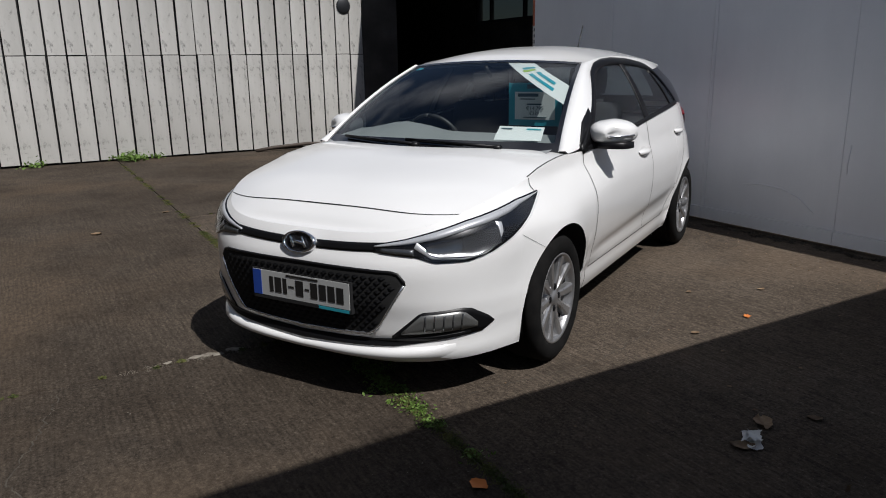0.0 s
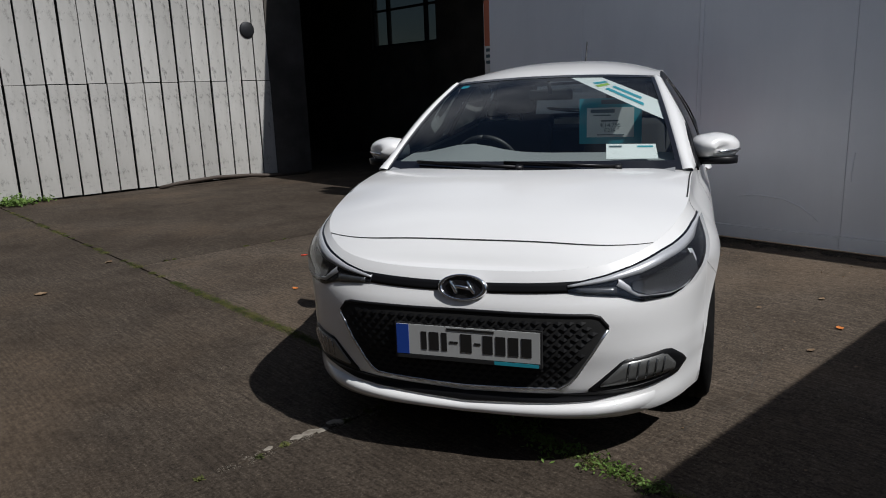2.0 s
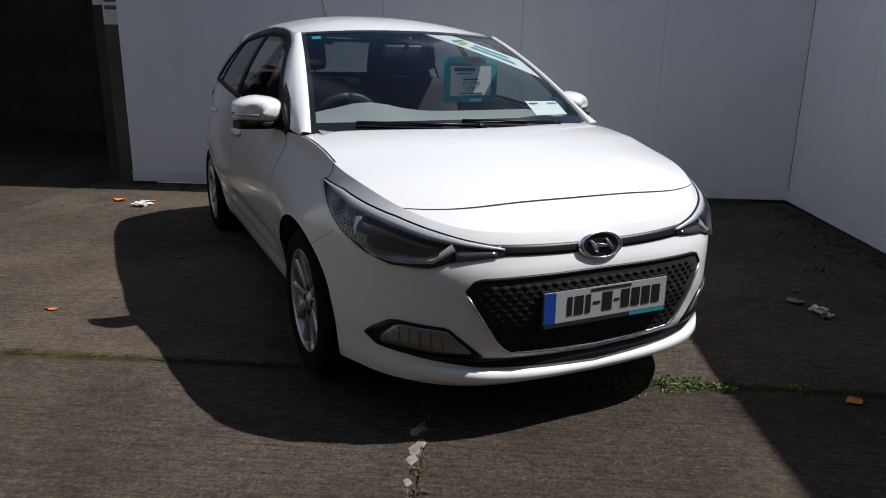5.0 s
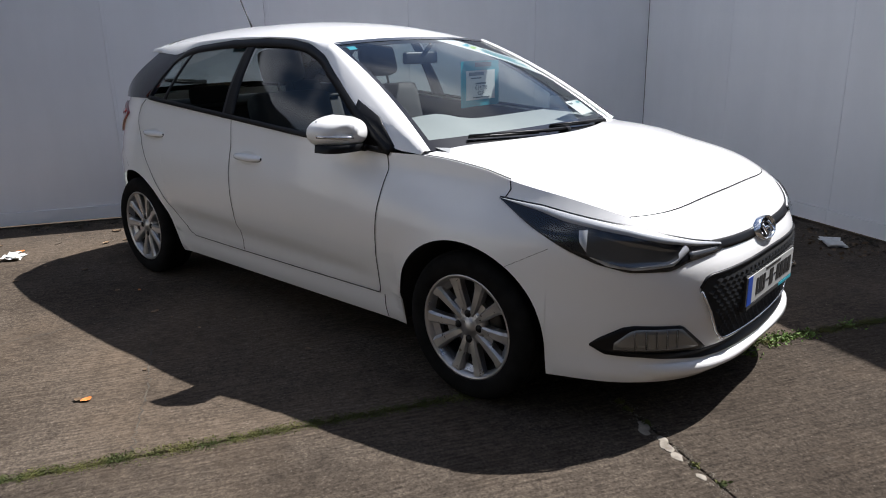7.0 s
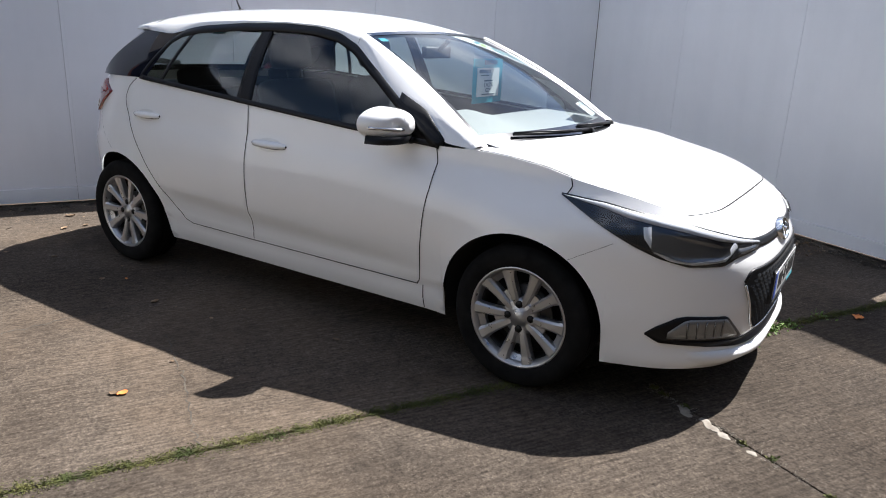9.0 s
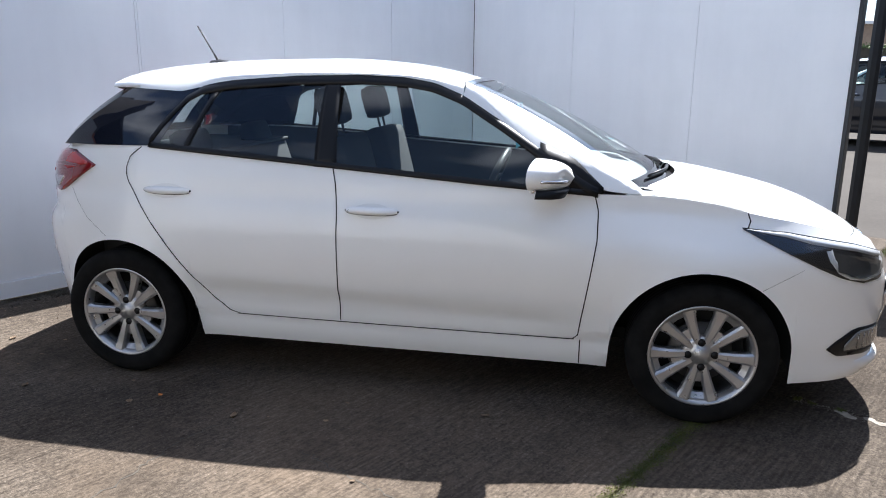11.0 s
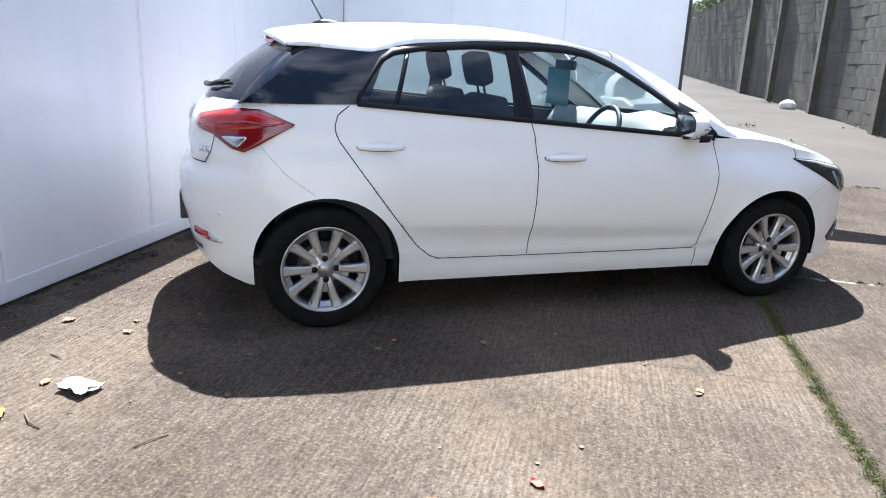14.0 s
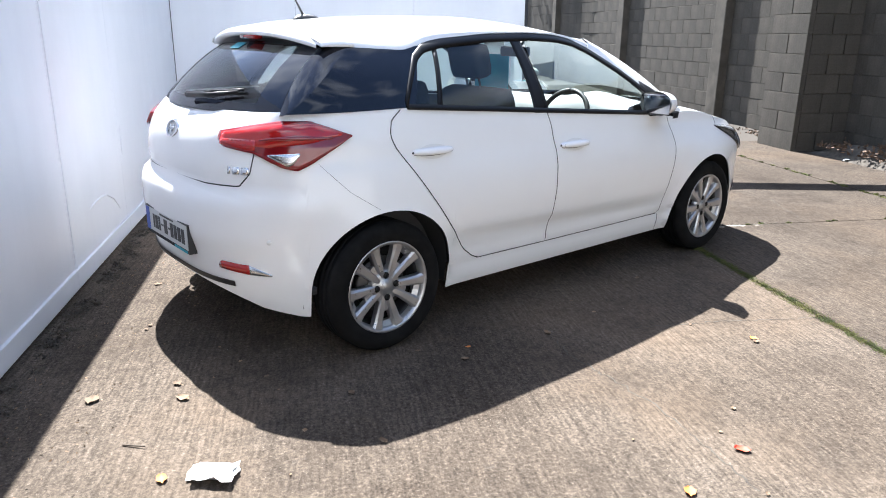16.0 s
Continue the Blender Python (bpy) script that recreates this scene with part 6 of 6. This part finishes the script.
spots = [(1.35 + rr.gauss(0, 0.06), -8.2 + rr.gauss(0, 0.06), 0.02, 0.07) for k in range(8)] + [(0.95, -8.24, 0.02, 0.05), (2.6, -8.2, 0.02, 0.06), (2.7, -8.15, 0.0, 0.06)]
spots += [(4.55, 24.0, 0.5, 0.14), (4.2, 28.0, 0.55, 0.14), (5.5, 10.2, 0.03, 0.1), (5.5, 11.4, 0.03, 0.12), (5.45, 13.8, 0.03, 0.1), (5.5, 8.4, 0.02, 0.08), (3.3, 10.6, 0.1, 0.1), (3.25, 7.2, 0.12, 0.12), (3.2, 6.4, 0.1, 0.1), (5.05, 17.0, 0.3, 0.12)]
clumps("weeds", "tufts of green weeds at the foot of the walls", LEAF_GREEN, spots, 0.035, 50, 8, 1.2)
# dirt and crumbs along the hoardings' feet
spots = [(REAR_U + 0.05 + abs(rr.gauss(0, 0.05)), -2.7 + 5.8 * rr.random(), 0.0, 0.02) for k in range(150)]
spots += [(-2.1 + 3.2 * rr.random(), LEFT_V - 0.05 - abs(rr.gauss(0, 0.07)), 0.0, 0.03) for k in range(110)]
clumps("debris", "dark leaf crumbs gathered along the hoarding", SOIL, spots, 0.012, 30, 9, 0.2)


def leaf(name, label, mat, u, v, size, seed, category="leaf"):
    """A curled leaf or scrap lying on the slab."""
    r = random.Random(seed)
    bm = bmesh.new()
    n = 6
    rows = []
    for i in range(n + 1):
        t = i / n
        w = size * 0.38 * math.sin(math.pi * (0.08 + 0.84 * t)) * r.uniform(0.75, 1.15)
        rows.append([Vector((size * (t - 0.5), w * q, 0.004 + size * (0.10 * q * q + 0.16 * (t - 0.5) ** 2) * r.uniform(0.6, 1.4))) for q in (-1, -0.5, 0, 0.5, 1)])
    grid(bm, rows)
    ob = mesh_object(name, bm, mat)
    ob.matrix_world = YARD @ Matrix.Translation((u, v, 0.001)) @ Matrix.Rotation(r.uniform(0, math.tau), 4, "Z") @ Matrix.Scale(0.72, 4)
    return tagged(ob, label, category, "litter on the concrete")


for k, (u, v, sz) in enumerate(((1.6, 2.06, 0.1), (-0.52, 1.47, 0.07), (1.01, -1.52, 0.06), (0.11, -2.57, 0.07), (-1.53, -2.23, 0.07), (-0.35, -1.4, 0.035), (-1.51, -2.51, 0.15))):
    leaf("leaf", "curled orange fallen leaf on the concrete", ORANGE_LEAF, u, v, sz, 30 + k)
for k, (u, v, sz) in enumerate(((0.25, 2.36, 0.08), (-1.89, -1.65, 0.09), (-1.55, -1.69, 0.08), (-1.59, -1.56, 0.06), (0.06, -1.3, 0.06), (1.0, -1.55, 0.055), (-0.39, -1.52, 0.05), (0.84, -0.61, 0.05), (0.66, 2.35, 0.12), (0.45, 2.28, 0.14), (-1.83, -0.96, 0.04), (-0.81, -2.12, 0.05), (1.63, -3.48, 0.1), (2.31, -2.8, 0.12), (-0.09, 1.49, 0.06), (-1.3, 1.9, 0.09), (-1.0, 1.2, 0.06), (-1.6, 2.4, 0.08), (-0.6, 1.0, 0.05), (-1.9, -0.3, 0.06), (-1.75, -2.4, 0.05), (-0.9, -1.75, 0.05))):
    leaf("leaf", "dry brown fallen leaf on the concrete", DRY_LEAF, u, v, sz, 60 + k)
for k in range(46):
    u, v = rr.uniform(-2.15, 1.2), rr.choice((rr.uniform(-3.2, -0.9), rr.uniform(0.9, 3.0)))
    leaf("leaf", "tiny dry leaf scrap on the concrete", DRY_LEAF, u, v, rr.uniform(0.012, 0.035), 100 + k)
leaf("scrap", "bright red scrap lying on the concrete", RED_LEAF, 0.41, -2.38, 0.075, 201, "litter")
leaf("scrap", "bright red scrap near the shed", RED_LEAF, -1.57, -2.6, 0.05, 202, "litter")


def paper(u, v, a, b, seed, label, turn=None):
    r = random.Random(seed)
    bm = bmesh.new()
    for j in range(3):
        rows = []
        o = Vector((r.uniform(-0.02, 0.02), r.uniform(-0.02, 0.02), 0.004 + 0.008 * j))
        for i in range(6):
            rows.append([o + Vector((a * (i / 5 - 0.5) + r.uniform(-0.006, 0.006), b * (q / 4 - 0.5) + r.uniform(-0.006, 0.006), 0.006 * r.random() * (j + 1))) for q in range(5)])
        grid(bm, rows)
    ob = mesh_object("paper", bm, PAPER)
    spin = r.uniform(0, math.tau) if turn is None else radians(turn)
    ob.matrix_world = YARD @ Matrix.Translation((u, v, 0.001)) @ Matrix.Rotation(spin, 4, "Z")
    return tagged(ob, label, "paper", "litter on the concrete")


paper(-1.37, -2.24, 0.135, 0.085, 1, "folded white paper on the concrete", -10)
paper(0.61, 2.34, 0.08, 0.05, 2, "small white paper scrap in the shade")
paper(0.41, 2.95, 0.2, 0.12, 3, "crumpled white bag at the hoarding's foot")
paper(5.16, 2.95, 0.25, 0.15, 4, "torn white sacking in the rubbish heap")
paper(5.24, 2.6, 0.22, 0.16, 5, "torn white sacking in the rubbish heap")
paper(5.2, 3.25, 0.22, 0.1, 6, "torn white sacking in the rubbish heap")
# rubbish heap at the pier
r2 = random.Random(44)
bm = bmesh.new()
grid(bm, [[Vector((5.03 + 0.57 * i / 10, 2.1 + 1.5 * j / 12, 0.16 * math.sin(math.pi * i / 10) * math.sin(math.pi * j / 12) + 0.03 * r2.random() * (0 < i < 10 and 0 < j < 12))) for j in range(13)] for i in range(11)])
heap = tagged(mesh_object("rubbish_heap", bm, SOIL), "heap of brown leaves and rubbish against the block wall", "heap", "", "stuff")
heap.matrix_world = YARD
clumps("leaf_heap", "brown leaves on the rubbish heap", ROTTEN, [(5.08 + 0.46 * r2.random(), 2.2 + 1.3 * r2.random(), 0.05 + 0.1 * r2.random(), 0.07) for k in range(40)], 0.04, 10, 11, 0.6)
clumps("leaf_heap", "brown leaves drifted into the wall's corner", ROTTEN, [(5.3 + 0.3 * r2.random(), 4.6 + 2.0 * r2.random(), 0.01, 0.06) for k in range(40)], 0.03, 10, 13, 0.2)
clumps("leaf_heap", "brown leaves drifted along the shaded hoarding", DRY_LEAF, [(-1.9 + 2.6 * r2.random(), 3.1 - abs(r2.gauss(0, 0.25)), 0.005, 0.05) for k in range(50)], 0.025, 5, 14, 0.2)
# twigs
for pts in ([(-1.42, -2.46), (-1.36, -2.51), (-1.3, -2.53)], [(-0.92, -2.55), (-0.9, -2.5), (-0.86, -2.44)], [(-1.7, -2.0), (-1.62, -2.03)]):
    bm = bmesh.new()
    tube(bm, [(u, v, 0.004 + 0.004 * (i % 2)) for i, (u, v) in enumerate(pts)], 0.0028, 5)
    twig = tagged(mesh_object("twig", bm, BARK), "thin brown twig lying on the concrete", "twig", "litter on the concrete")
    twig.matrix_world = YARD
# round stone by the wall
bm = bmesh.new()
bmesh.ops.create_icosphere(bm, subdivisions=3, radius=0.2)
for v in bm.verts:
    v.co *= 1 + 0.12 * noise.noise(v.co * 6)
    v.co.z *= 0.7
stone = tagged(mesh_object("stone", bm, PAPER), "pale rounded stone by the block wall", "stone")
stone.matrix_world = up(5.1, 15.4, 0.08)
# hose along the foot of the fence
bm = bmesh.new()
tube(bm, [(-0.6, -8.14, 0.02), (-0.9, -8.12, 0.06), (-1.5, -8.1, 0.09), (-2.1, -8.1, 0.06), (-2.5, -8.05, 0.02), (-3.1, -7.95, 0.02)], 0.03, 8)
hose = tagged(mesh_object("hose", bm, shader("hose_rubber", (0.06, 0.045, 0.035), 0.7)), "brown hose lying along the fence foot", "hose")
hose.matrix_world = YARD
# broken mortar at the joint crossing
bm = bmesh.new()
for k in range(9):
    # ragged flat flakes
    c = Vector((2.12 + r2.gauss(0, 0.1), 0.435 + r2.gauss(0, 0.02), 0.0))
    s, n = r2.uniform(0.012, 0.035), 9
    ring = [(math.cos(math.tau * i / n) * s * r2.uniform(0.7, 1.3), math.sin(math.tau * i / n) * s * r2.uniform(0.5, 0.9)) for i in range(n)]
    h = r2.uniform(0.001, 0.003)
    low = [bm.verts.new((c.x + a, c.y + b, -0.004)) for a, b in ring]
    top = [bm.verts.new((c.x + a * 0.85, c.y + b * 0.85, h)) for a, b in ring]
    bm.faces.new(top)
    for i in range(n):
        bm.faces.new((low[i], low[(i + 1) % n], top[(i + 1) % n], top[i]))
rubble = tagged(mesh_object("mortar_crumbs", bm, GRIT, False), "pale broken mortar at the joint", "mortar", "", "stuff")
rubble.matrix_world = YARD


# hairline cracks in the slabs
def crack(label, pts, seed, width=0.004):
    r = random.Random(seed)
    f = poly_line(pts)
    n = 60
    rows = []
    for i in range(n + 1):
        c, d = f(i / n), f(min(i / n + 0.02, 1))
        jx, jy = r.gauss(0, 0.006), r.gauss(0, 0.006)
        w = width * r.uniform(0.4, 1.2)
        dx, dy = pts[-1][0] - pts[0][0], pts[-1][1] - pts[0][1]
        l = math.hypot(dx, dy)
        rows.append([Vector((c[0] + jx - dy / l * w, c[1] + jy + dx / l * w, 0.0012)), Vector((c[0] + jx + dy / l * w, c[1] + jy - dx / l * w, 0.0012))])
    bm = bmesh.new()
    grid(bm, rows)
    return structure("pavement_crack", bm, SOIL, label)


crack("fine dark crack across the concrete slab", [(0.07, -1.4), (0.09, -1.58), (0.18, -1.8), (0.26, -2.03), (0.33, -2.6)], 1)
crack("fine dark crack across the concrete slab", [(2.75, 0.54), (2.85, 0.9), (2.95, 1.22), (2.8, 1.6)], 2, 0.003)
crack("fine dark crack across the concrete slab", [(0.5, -1.3), (0.99, -1.29), (1.32, -1.32), (1.5, -1.32)], 3, 0.003)
crack("fine dark crack across the concrete slab", [(-0.4, 1.0), (0.1, 1.35), (0.6, 1.5), (1.4, 1.45)], 4, 0.003)
# pale mortar left along the cross joint
rr = random.Random(77)
clumps("mortar_grit", "pale mortar grit along the cross joint", GRIT, [(1.75 + 0.75 * rr.random(), 0.445 + rr.gauss(0, 0.014), 0.0, 0.01) for k in range(55)], 0.0035, 16, 15, 0.12)
# loose grit all over the yard
clumps("grit", "loose pale grit scattered over the concrete", GRIT, [(rr.uniform(-2.2, 2.6), rr.uniform(-3.2, 3.0), 0.0, 0.12) for k in range(420)], 0.003, 5, 16, 0.01)
clumps("grit", "small dark crumbs scattered over the concrete", BARK, [(rr.uniform(-2.2, 2.6), rr.uniform(-3.2, 3.0), 0.0, 0.15) for k in range(420)], 0.004, 4, 17, 0.01)
clumps("leaf_crumbs", "brown leaf crumbs near the hoarding", DRY_LEAF, [(REAR_U + 0.1 + abs(rr.gauss(0, 0.35)), rr.uniform(-2.6, 3.0), 0.0, 0.05) for k in range(140)], 0.009, 3, 18, 0.05)
